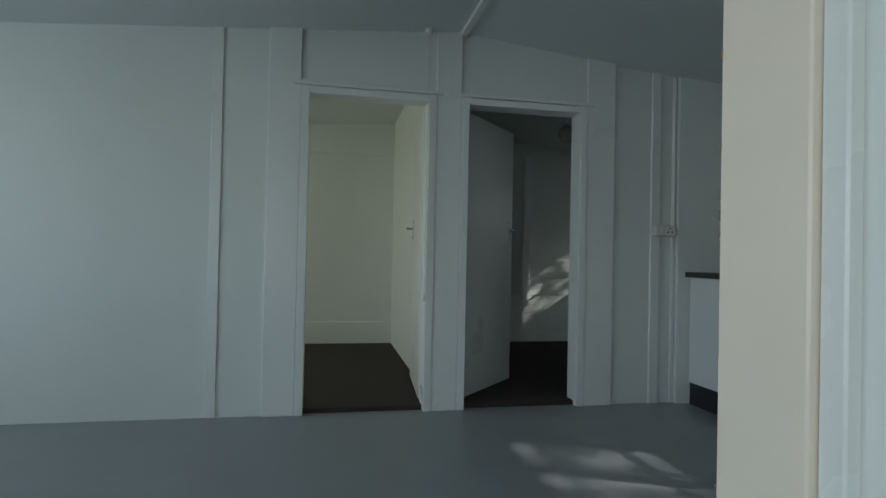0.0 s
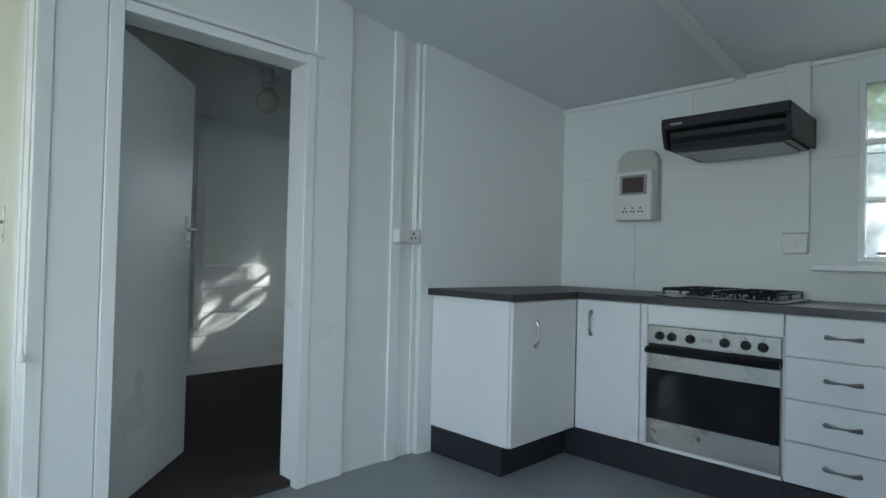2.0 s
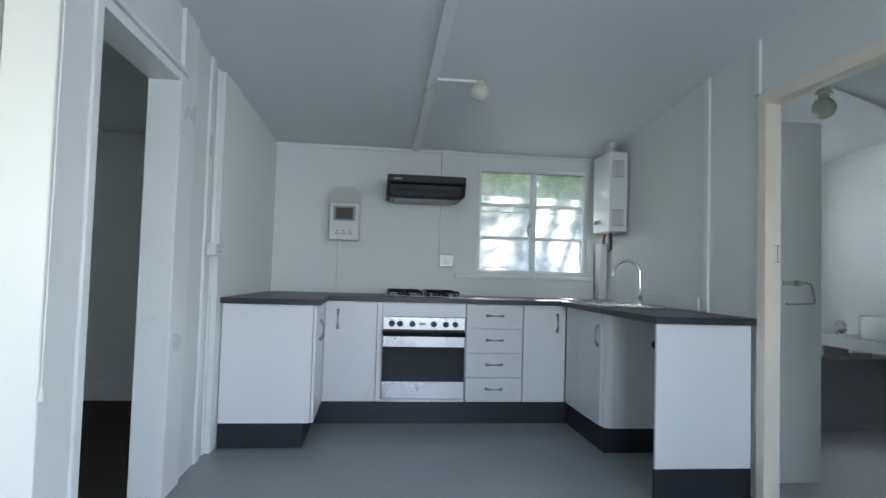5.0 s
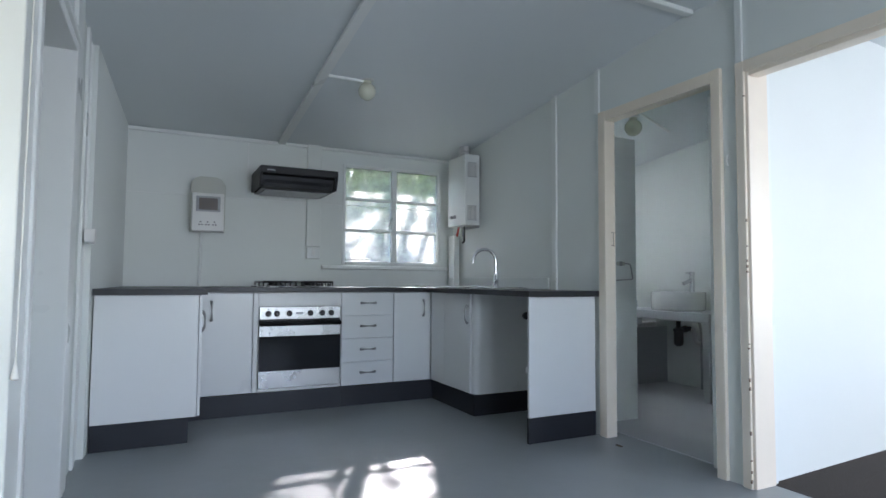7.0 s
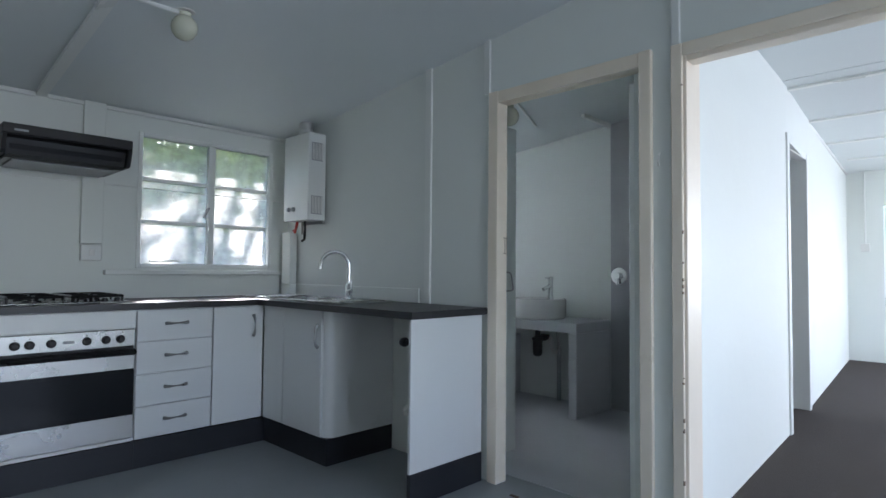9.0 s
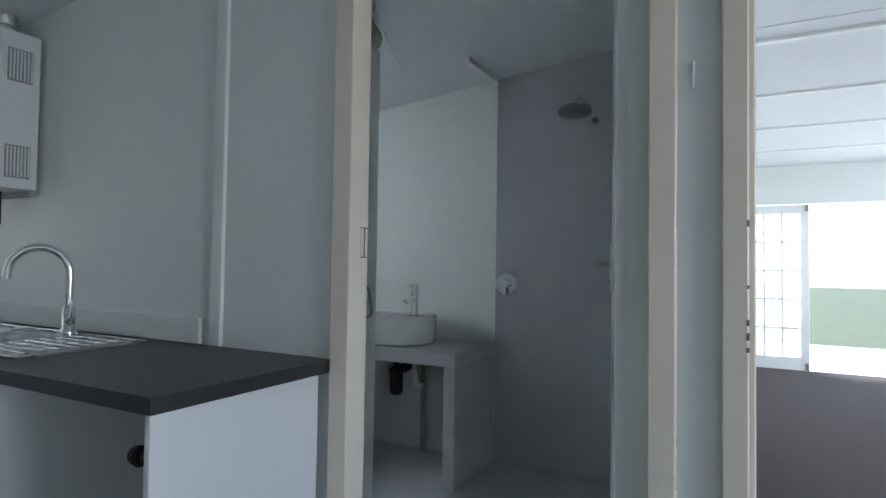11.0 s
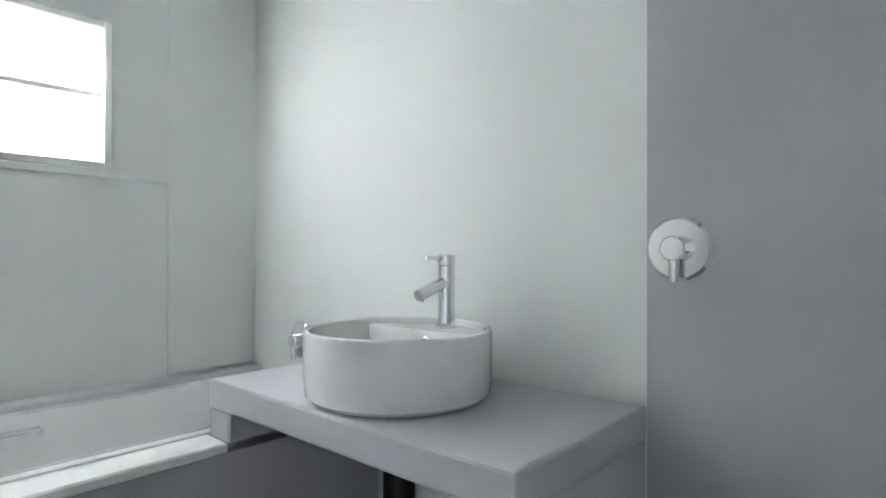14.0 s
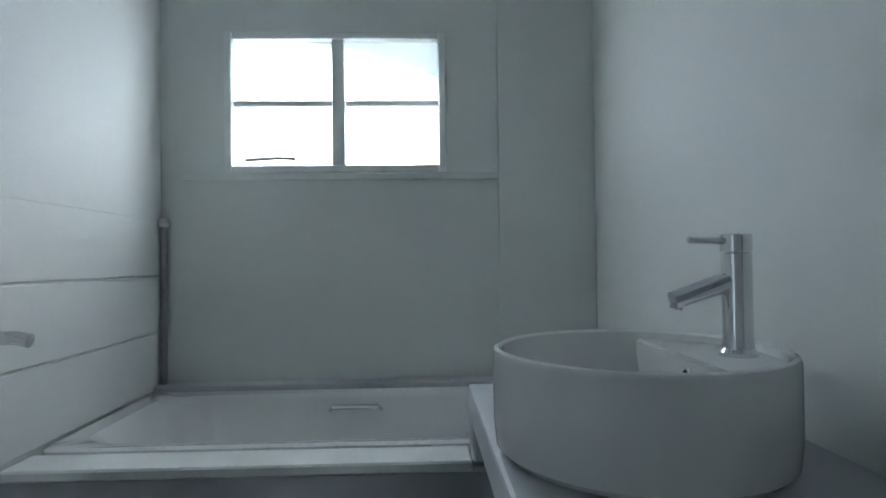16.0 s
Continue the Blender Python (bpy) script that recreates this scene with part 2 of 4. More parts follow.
def wall_mesh(axis, c0, c1, a0, a1, z0, z1, openings=()):
    """A wall between c0 and c1 along one axis, with openings (a0, a1, z0, z1) cut through it."""
    own = bmesh.new()
    A = sorted({a0, a1, *[v for o in openings for v in o[:2]]})
    Z = sorted({z0, z1, *[v for o in openings for v in o[2:]]})
    solid = {}
    for i in range(len(A) - 1):
        for k in range(len(Z) - 1):
            am, zm = (A[i] + A[i + 1]) / 2, (Z[k] + Z[k + 1]) / 2
            solid[i, k] = not any(o[0] < am < o[1] and o[2] < zm < o[3] for o in openings)
    vs = {}
    def v(c, a, z):
        key = (c, a, z)
        if key not in vs:
            vs[key] = own.verts.new((c, a, z) if axis == "x" else (a, c, z))
        return vs[key]
    for (i, k), s in solid.items():
        if not s:
            continue
        l, r, b, t = A[i], A[i + 1], Z[k], Z[k + 1]
        for c in (c0, c1):
            own.faces.new((v(c, l, b), v(c, r, b), v(c, r, t), v(c, l, t)))
        if not solid.get((i - 1, k)):
            own.faces.new((v(c0, l, b), v(c1, l, b), v(c1, l, t), v(c0, l, t)))
        if not solid.get((i + 1, k)):
            own.faces.new((v(c0, r, b), v(c1, r, b), v(c1, r, t), v(c0, r, t)))
        if not solid.get((i, k - 1)):
            own.faces.new((v(c0, l, b), v(c1, l, b), v(c1, r, b), v(c0, r, b)))
        if not solid.get((i, k + 1)):
            own.faces.new((v(c0, l, t), v(c1, l, t), v(c1, r, t), v(c0, r, t)))
    return own


def structure(name, bm, mat, label, category):
    return tagged(part(name, bm, mat), label, category, kind="structure")


def ceil_z(x):
    return 2.42 - 0.108 * (x - 1) if x > 1 else 2.42 - 0.075 * (1 - x)


# ---- the shell ----
XE, XW, YA, YB = 3.77, -3.2, 3.84, 0.94      # east wall, west wall, bedroom wall, bathroom wall faces
YN, YS, YL = 6.45, -0.98, -5.65               # bedroom far wall, basin wall, lounge far wall
structure("ground", box(-60, 60, -60, 60, -0.6, -0.3), GRASS, "rough sunlit lawn around the house", "ground")
structure("floor_kitchen", box(XW, XE, 0.80, 3.90, -0.3, 0.0), FLOOR, "worn grey painted concrete kitchen floor", "floor")
structure("floor_bathroom", box(0.9, XE, YS, 0.80, -0.3, 0.004), LIGHTGREY, "pale grey screeded bathroom floor", "floor")
structure("floor_lounge", box(XW, 0.9, YL - 0.1, 0.80, -0.3, 0.002), CARPET, "dark brown lounge carpet", "floor")
structure("floor_bedrooms", box(XW, XE, 3.86, YN, -0.3, 0.030), CARPET, "dark brown bedroom carpet", "floor")
structure("floor_east_room", box(0.9, XE, YL, YS - 0.1, -0.3, 0.002), CARPET, "dark brown carpet beyond the lounge doorway", "floor")
bm = prism([(XW - 0.3, ceil_z(XW - 0.3)), (1.0, ceil_z(1.0)), (XE + 0.5, ceil_z(XE + 0.5)), (XE + 0.5, 2.7), (XW - 0.3, 2.7)], "y", 0.80, YN + 0.3)
structure("ceiling_kitchen", bm, CEIL, "low pitched white board ceiling", "ceiling")
bm = prism([(0.86, ceil_z(1.0)), (1.0, ceil_z(1.0)), (XE + 0.5, ceil_z(XE + 0.5)), (XE + 0.5, 2.7), (0.86, 2.7)], "y", YL - 0.2, 0.80)
structure("ceiling_bathroom", bm, CEIL, "sloping white bathroom ceiling", "ceiling")
structure("ceiling_lounge", box(XW - 0.3, 1.26, YL - 0.3, -1.1, 2.416, 2.7, bm=box(XW - 0.3, 0.859, -1.1, 0.799, 2.42, 2.7)), CEIL, "white lounge ceiling with battens", "ceiling")

KW = (1.083, 2.037, 1.100, 1.990)
BW = (-0.43, 0.38, 1.345, 1.865)
RW = (5.33, 6.13, 1.12, 1.94)
structure("wall_east", wall_mesh("x", XE, XE + 0.14, YL, YN + 0.15, -0.3, 2.68, [KW, RW, BW, (-4.6, -3.4, 1.1, 1.95)]), WALL, "white painted wall behind the cooker", "wall")
structure("wall_east_bathroom", wall_mesh("x", 3.72, 3.768, YS, 0.609, 0.0, 2.4, [BW]), WALL, "white painted board wall above the bathtub", "wall")
structure("wall_bedrooms", wall_mesh("y", YA, YA + 0.10, XW, XE, 0.0, 2.68, [(0.02, 0.795, 0.0, 2.0), (1.02, 1.825, 0.0, 2.0)]), WALL, "white glossy painted board wall with two doorways", "wall")
structure("wall_kitchen_liner", prism([(2.535, 3.800), (XE, 3.705), (XE, YA - 0.0005), (2.535, YA - 0.0005)], "z", 0.0, 2.36), WALL, "white painted board lining above the worktop", "wall")
structure("wall_bathroom", wall_mesh("y", 0.89, YB, 0.71, XE, 0.0, 2.68, [(0.87, 1.70, 0.0, 2.0)]), WALL, "white painted wall with the bathroom doorway", "wall")
structure("wall_lounge", wall_mesh("y", 0.89, YB, XW, 0.71, 0.0, 2.68, [(-1.1, 0.71, -0.01, 2.0)]), WALL, "white wall pierced by the wide lounge opening", "wall")
structure("wall_tub_end", box(1.97, 3.768, 0.61, 0.888, 0.0, 1.99), WALL, "white boarded wall at the end of the bathtub", "wall")
structure("wall_tub_nib", box(1.940, 1.9695, 0.412, 0.888, 0.0, 1.99), WALL, "pale painted nib wall beside the bathtub", "wall")
structure("wall_basin", box(2.03, XE, YS - 0.1, YS, 0.0, 2.6), WALL, "white painted wall behind the basin", "wall")
structure("wall_shower", box(0.92, 2.03, YS - 0.1, YS + 0.003, 0.0, 2.6), GREY, "grey screeded shower wall", "wall")
structure("wall_hall_near", prism([(0.700, 0.888), (0.93, 0.888), (0.93, -1.22), (0.822, -1.22)], "z", 0.0, 2.68), WALL, "bright white lounge wall beside the opening", "wall")
structure("wall_hall_lintel", prism([(0.822, -1.22), (0.93, -1.22), (1.02, -2.12), (0.90, -2.12)], "z", 2.04, 2.68), WALL, "white wall above the lounge side doorway", "wall")
structure("wall_hall_far", prism([(0.90, -2.12), (1.02, -2.12), (1.30, YL), (1.18, YL)], "z", 0.0, 2.68), WALL, "white lounge wall beyond the doorway", "wall")
structure("wall_lounge_far", wall_mesh("y", YL - 0.14, YL, XW, 3.91, -0.3, 2.68, [(-0.74, 0.80, 0.0, 1.965), (1.65, 2.45, 0.0, 1.98), (-2.9, -1.3, 0.9, 1.98)]), WALL, "white lounge wall with open french doors", "wall")
# Out of view; openings sized for brightness, the bedroom one added for its fill lamp.
structure("wall_west", wall_mesh("x", XW - 0.14, XW, YL, YN + 0.15, -0.3, 2.68, [(1.2, 2.9, 0.9, 2.0), (-4.6, -2.6, 0.9, 2.0), (4.6, 5.8, 1.0, 1.95)]), WALL, "unseen white west wall with bare window openings", "wall")
structure("wall_north", box(XW, XE, YN, YN + 0.14, -0.3, 2.68), WALL, "white bedroom wall", "wall")
structure("wall_bedroom_divider", box(0.86, 0.98, YA + 0.1, YN, 0.0, 2.68), WALL, "white wall between the bedrooms", "wall")

# ---- trim ----
def strip(name, x0, x1, y0, y1, z0, z1, mat=WHITE_TRIM, label="white painted cover strip on the wall"):
    return tagged(part(name, box(x0, x1, y0, y1, z0, z1, 0.003), mat), label, "trim", kind="structure")


for x0, x1, d in ((-1.85, -1.80, 0.012), (-0.52, -0.46, 0.012), (-0.20, -0.012, 0.022), (0.826, 0.988, 0.022), (1.857, 2.06, 0.022), (2.34, 2.41, 0.016), (2.50, 2.53, 0.010)):
    strip("trim_bedroom_wall", x0, x1, YA - d, YA - 0.0005, 0.0, ceil_z(max(x0, min(1, x1))) + 0.02)
for x0, x1 in ((0.02, 0.795), (1.02, 1.825)):
    for nm, b in (("trim_jamb", (x0 - 0.03, x0 + 0.02, 0, 2.0)), ("trim_jamb", (x1 - 0.02, x1 + 0.03, 0, 2.0))):
        strip(nm, b[0], b[1], YA - 0.030, YA + 0.12, b[2], b[3], WHITE_TRIM, "white gloss door frame")
    strip("trim_head", x0 + 0.02, x1 - 0.02, YA - 0.028, YA + 0.118, 1.955, 1.998, WHITE_TRIM, "white gloss door head")
    strip("trim_head_cap", x0 - 0.08, x1 + 0.07, YA - 0.042, YA - 0.001, 2.001, 2.022, WHITE_TRIM, "white gloss moulding over the door")
strip("trim_batten", 2.155, 2.205, YB + 0.0005, YB + 0.016, 0.906, ceil_z(2.2) + 0.02)
strip("trim_batten", 1.71, 1.75, YB + 0.0005, YB + 0.016, 2.052, ceil_z(1.75) + 0.02)
strip("trim_batten", 0.70, 0.735, YB + 0.0005, YB + 0.016, 2.042, 2.43)
for a, b in ((0.820, 0.875), (1.650, 1.713)):
    strip("trim_bathroom_jamb", a, b, 0.876, YB + 0.022, 0.0, 2.05, TRIM, "cream gloss bathroom door frame")
strip("trim_bathroom_head", 0.875, 1.650, 0.878, YB + 0.020, 1.985, 2.048, TRIM, "cream gloss bathroom door head")
strip("trim_opening_jamb", 0.676, 0.712, 0.80, YB + 0.006, 0.0, 2.0, TRIM, "chipped cream gloss frame of the lounge opening")
chipped = strip("trim_opening_casing", 0.688, 0.735, YB + 0.007, YB + 0.022, 0.0, 2.04, TRIM, "chipped cream gloss casing of the lounge opening")
strip("trim_opening_jamb", 0.688, 0.716, 0.765, 0.7995, 0.0, 2.02, WHITE_TRIM, "white gloss architrave of the lounge opening")
strip("trim_opening_head", -1.1, 0.676, 0.87, YB + 0.006, 1.965, 1.999, TRIM, "cream gloss head of the lounge opening")
strip("trim_opening_head", -1.15, 0.688, YB + 0.007, YB + 0.022, 1.985, 2.04, TRIM, "cream gloss casing over the lounge opening")
rng = random.Random(4)
for i in range(16):
    z = rng.choice((0.1, 0.5, 1.1, 1.75)) + rng.uniform(-0.09, 0.2)
    h = rng.uniform(0.004, 0.022)
    part("paint_chip", box(0.6874, 0.6905 + rng.uniform(0, 0.004), YB + 0.014, YB + 0.0226, z, z + h), WORN, chipped, "dark paint chip" if i == 0 else "")
# cornice and plain battens of the cooker wall
strip("trim_cornice", XE - 0.022, XE, 2.60, 3.82, 2.088, 2.112)
strip("trim_cornice", XE - 0.018, XE, 0.95, 2.54, 2.092, 2.112)
strip("trim_duct", XE - 0.030, XE, 2.235, 2.355, 1.245, 2.12, WALL, "white boxed duct beside the window")
strip("trim_seam", XE - 0.004, XE, 2.83, 2.842, 1.80, 2.1)
strip("trim_seam", XE - 0.003, XE, 0.95, 3.82, 1.618, 1.624)
for x0, x1, y0, y1, off in ((1.0, XE, 2.545, 2.60, 0.0),):
    own = bmesh.new()
    vs = [own.verts.new((x, y, ceil_z(x) - dz)) for dz in (0.022, -0.01) for x in (x0, x1) for y in (y0, y1)]
    for q in ((0, 1, 3, 2), (4, 5, 7, 6), (0, 1, 5, 4), (2, 3, 7, 6), (0, 2, 6, 4), (1, 3, 7, 5)):
        own.faces.new([vs[i] for i in q])
    structure("trim_ceiling_batten", own, WHITE_TRIM, "white painted ceiling batten", "trim")
strip("trim_ridge", 0.975, 1.02, 0.95, 3.83, 2.395, 2.43, WHITE_TRIM, "white painted ridge batten on the ceiling")
# lounge
for y in (-0.2, -1.3, -2.4, -3.5, -4.6):
    strip("trim_lounge_ceiling", XW, 1.0, y - 0.025, y + 0.025, 2.40, 2.43, WHITE_TRIM, "white painted ceiling batten in the lounge")
own = prism([(0.69, 0.80), (0.74, 0.80), (1.20, YL), (1.16, YL)], "z", 2.385, 2.425)
structure("trim_lounge_cornice", own, WHITE_TRIM, "white cornice along the lounge wall", "trim")
for x0, y0, y1 in ((0.808, -1.24, -1.18), (0.882, -2.15, -2.09)):
    strip("trim_side_jamb", x0, x0 + 0.15, y0, y1, 0.0, 2.08, WHITE_TRIM, "white gloss frame of the lounge side doorway")
strip("trim_side_head", 0.885, 0.955, -2.089, -1.241, 2.03, 2.079, WHITE_TRIM, "white gloss head of the lounge side doorway")
# bedrooms
strip("baseboard", XW, 0.86, YN - 0.018, YN, 0.006, 0.26, WHITE_TRIM, "tall white skirting board")
strip("baseboard", 0.98, 3.76, YN - 0.018, YN, 0.006, 0.14, WHITE_TRIM, "white skirting board")
strip("baseboard", XE - 0.018, XE, YA + 0.1, YN - 0.02, 0.006, 0.20, WHITE_TRIM, "white skirting board under the bedroom window")
for i, z in enumerate((0.15, 0.352, 0.557, 0.765)):
    strip("trim_board", 1.0, 3.74, YN - 0.012 - 0.001 * i, YN, z, z + 0.198, WALL, "white lapped boards on the bedroom wall")
strip("trim_bedroom_post", 2.34, 2.42, YN - 0.035, YN - 0.016, 0.42, 2.12)
strip("trim_bedroom_picture_rail", -3.2, 0.86, YN - 0.02, YN, 2.05, 2.08)


# ---- windows ----
def window(name, x, y0, y1, z0, z1, rows, pane, label, sill=None, thick=0.09):
    w = thing(name, (x, (y0 + y1) / 2, z0), label, "window", kind="structure")
    f = 0.028
    m = (y0 + y1) / 2 - 0.01
    xo = x + thick
    for a in ((x - 0.008, xo, y0, y0 + f, z0, z1), (x - 0.008, xo, y1 - f, y1, z0, z1), (x - 0.007, xo - 0.001, y0 + f, y1 - f, z1 - f, z1), (x - 0.007, xo - 0.001, y0 + f, y1 - f, z0, z0 + f), (x - 0.006, xo - 0.002, m - 0.024, m + 0.024, z0 + f, z1 - f)):
        part("window_frame", box(*a, 0.004), WHITE_TRIM, w)
    for a, b in ((y0 + f, m - 0.024), (m + 0.024, y1 - f)):
        for k in range(1, rows):
            z = z0 + f + (z1 - z0 - 2 * f) * k / rows
            part("glazing_bar", box(x + 0.012, x + 0.045, a, b, z - 0.011, z + 0.011, 0.003), WHITE_TRIM, w)
        for k in range(rows):
            h = (z1 - z0 - 2 * f) / rows
            g = part("pane", box(x + 0.026, x + 0.030, a - 0.002, b + 0.002, z0 + f + h * k, z0 + f + h * (k + 1)), pane, w)
            g.visible_shadow = pane == FROST
    if sill:
        part("window_sill", box(x - 0.045, x + 0.01, sill[0], sill[1], z0 - 0.045, z0 - 0.012, 0.005), WHITE_TRIM, w)
    part("stay", tube([(x - 0.02, y1 - 0.08, z0 + 0.045), (x - 0.03, y1 - 0.20, z0 + 0.05), (x - 0.02, y1 - 0.26, z0 + 0.048)], 0.006, n=8), NICKEL, w, "dull metal window stay", True)
    return w


k = window("window_1", XE, *KW[:2], *KW[2:], 3, PANE, "white six-pane kitchen casement window", (0.95, 2.22))
part("latch", tube([(XE - 0.02, 1.60, 1.50), (XE - 0.045, 1.585, 1.52), (XE - 0.05, 1.62, 1.45)], 0.008, n=8), NICKEL, k, "dull metal latch", True)
window("window_2", 3.72, *BW[:2], *BW[2:], 2, FROST, "white four-pane frosted bathroom window", None, 0.13)
window("window_3", XE, *RW[:2], *RW[2:], 3, PANE, "white six-pane bedroom casement window", (5.1, 6.4))
strip("trim_bathroom_rail", 3.706, 3.72, -0.62, 0.53, 1.318, 1.343, WALL, "white painted ledge under the bathroom window")
strip("trim_bathroom_batten", 3.711, 3.72, -0.98, -0.62, 0.60, 2.2, WALL, "white painted board beside the bathroom window")


def french_leaf(name, x0, y, label):
    w = thing(name, (x0, y, 0), label, "door", kind="structure")
    x1, z1 = x0 + 0.74, 1.95
    for a in ((x0, x0 + 0.09, 0.01, z1), (x1 - 0.09, x1, 0.01, z1)):
        part("stile", box(a[0], a[1], y - 0.05, y - 0.008, a[2], a[3], 0.004), WHITE_TRIM, w)
    part("rail", box(x0 + 0.09, x1 - 0.09, y - 0.049, y - 0.009, 0.01, 0.16, 0.004), WHITE_TRIM, w)
    part("rail", box(x0 + 0.09, x1 - 0.09, y - 0.049, y - 0.009, z1 - 0.10, z1, 0.004), WHITE_TRIM, w)
    for c in (1, 2):
        xx = x0 + 0.09 + 0.56 * c / 3
        part("glazing_bar", box(xx - 0.011, xx + 0.011, y - 0.045, y - 0.013, 0.16, z1 - 0.10), WHITE_TRIM, w)
    for r in range(1, 5):
        zz = 0.16 + (z1 - 0.26) * r / 5
        part("glazing_bar", box(x0 + 0.09, x1 - 0.09, y - 0.043, y - 0.015, zz - 0.011, zz + 0.011), WHITE_TRIM, w)
    for c in range(3):
        for r in range(5):
            g = part("pane", box(x0 + 0.09 + 0.1867 * c, x0 + 0.09 + 0.1867 * (c + 1), y - 0.031, y - 0.027, 0.16 + 0.342 * r, 0.16 + 0.342 * (r + 1)), PANE, w)
            g.visible_shadow = False
    for z in (0.06, 1.91):
        part("bolt", box(x0 + 0.01, x0 + 0.045, y - 0.007, y + 0.004, z - 0.04, z + 0.04, 0.003), NICKEL, w, "dull metal bolt")
    return w


french_leaf("door_4", 0.045, YL, "closed white fifteen-pane french door leaf beside its open pair")
french_leaf("door_5", 1.68, YL, "white fifteen-pane glazed door seen through the side doorway")


# ---- doors ----
def handle_plate(parent, at, side, along, lever):
    """A long back plate with a lever. side: way out of the door; along: way the lever points."""
    p, s, a = Vector(at), Vector(side), Vector(along)
    bm = box(-0.018, 0.018, -0.003, 0.003, -0.09, 0.07, 0.002)
    q = Matrix.Translation(p + s * 0.003) @ s.to_track_quat("Y", "Z").to_matrix().to_4x4()
    bm.transform(q)
    part("back_plate", bm, PLASTIC, parent, "painted back plate")
    part("lever", tube([p, p + s * 0.04, p + s * 0.05 + a * 0.012, p + s * 0.05 + a * lever], 0.008, n=10), NICKEL, parent, "dull chrome lever", True)
    part("keyhole", lathe([(0.006, 0), (0.006, 0.002)], p + s * 0.006 - Vector((0, 0, 0.06)), s, 10), BLACK, parent)


def door_leaf(name, hinge, angle, width, label, foot=0.012):
    """A flush leaf that turns about its hinge; angle is the way that it points, in degrees from +x."""
    d = thing(name, (hinge[0], hinge[1], 0), label, "door", kind="structure")
    w = Vector((math.cos(radians(angle)), math.sin(radians(angle)), 0))
    n = Vector((-w.y, w.x, 0))
    bm = box(0, width, -0.02, 0.02, foot, 1.950, 0.003)
    bm.transform(Matrix.Translation((hinge[0], hinge[1], 0)) @ Matrix.Rotation(radians(angle), 4, "Z"))
    part("leaf", bm, WHITE_TRIM, d)
    for sgn in (1, -1):
        handle_plate(d, Vector((hinge[0], hinge[1], 1.185)) + w * (width - 0.06) + n * 0.02 * sgn, n * sgn, -w, 0.09)
    for z in (0.25, 1.7):
        part("hinge", tube([Vector((hinge[0], hinge[1], z)) - n * 0.02, Vector((hinge[0], hinge[1], z + 0.09)) - n * 0.02], 0.007, n=8), NICKEL, d)
    return d


door_leaf("door_1", (0.79, YA + 0.14), 86, 0.74, "white flush bedroom door standing wide open", 0.038)
door_leaf("door_2", (1.05, YA + 0.14), 48, 0.77, "white flush bedroom door standing half open", 0.038)
door_leaf("door_3", (0.94, 0.875), -78, 0.74, "white flush bathroom door opened inwards")
strike = thing("strike_plate", (1.649, 0.885, 1.19), "painted-over strike plate let into the cream jamb", "strike plate")
part("plate", box(1.6480, 1.6499, 0.884, 0.912, 1.19, 1.275), TRIM, strike)
part("bolt_hole", box(1.6460, 1.6479, 0.896, 0.8995, 1.192, 1.273), WORN, strike)


for z in (1.190, 1.273):
    part("lip", box(1.6462, 1.6479, 0.882, 0.914, z, z + 0.003), WORN, strike, "dark worn edge")


# ---- kitchen cabinets ----
def bow_handle(parent, mid, along, out, size=0.13):
    m, a, o = Vector(mid), Vector(along), Vector(out)
    pts, rad = [], []
    for i in range(13):
        u = i / 6 - 1
        pts.append(m + a * (u * size / 2) + o * (0.006 + 0.022 * (1 - u ** 4)))
        rad.append(0.0035 + 0.0075 * abs(u) ** 1.3)
    part("handle", tube(pts, rad, n=8), NICKEL, parent, "dull nickel bow handle", True)


def carcass(name, b, label, group="kitchen cabinets"):
    c = thing(name, (b[0], b[2], b[4]), label, "cabinet", group)
    part("body", box(*b, 0.002), MELAMINE, c)
    return c


c = carcass("base_cabinet", (2.62, 3.185, 3.245, 3.785, 0.15, 0.868), "white melamine base cabinet beside the bedroom wall")
d = part("door", box(2.622, 3.192, 3.224, 3.242, 0.153, 0.865, 0.003), MELAMINE, c)
bow_handle(d, (2.80, 3.224, 0.70), (0, 0, 1), (0, -1, 0))
part("plinth", box(2.630, 3.185, 3.285, 3.785, 0.0, 0.149), KICK, c, "black plinth")
c = carcass("base_cabinet", (3.215, XE - 0.003, 2.85, 3.20, 0.15, 0.868), "white melamine base cabinet beside the oven")
d = part("door", box(3.195, 3.213, 2.853, 3.223, 0.153, 0.865, 0.003), MELAMINE, c)
bow_handle(d, (3.195, 3.13, 0.74), (0, 0, 1), (-1, 0, 0))
c = carcass("drawer_unit", (3.215, XE - 0.003, 1.772, 2.198, 0.15, 0.868), "white melamine unit of four drawers")
for i in range(4):
    z = 0.153 + i * 0.179
    d = part("drawer_front", box(3.195, 3.213, 1.774, 2.196, z, z + 0.175, 0.003), MELAMINE, c)
    bow_handle(d, (3.195, 1.985, z + 0.095), (0, 1, 0), (-1, 0, 0), 0.12)
c = carcass("base_cabinet", (3.215, XE - 0.003, 1.455, 1.768, 0.15, 0.868), "white melamine corner base cabinet")
d = part("door", box(3.195, 3.213, 1.441, 1.766, 0.153, 0.865, 0.003), MELAMINE, c)
bow_handle(d, (3.195, 1.51, 0.74), (0, 0, 1), (-1, 0, 0))
k = thing("plinth", (3.225, 1.47, 0), "continuous black plinth under the cabinets", "plinth")
for a, b in ((1.425, 2.2005), (2.2015, 3.283)):
    part("board", box(3.185, 3.225, a, b, 0.0, 0.149), KICK, k)
# sink cabinet with a rounded open end
r = 0.05
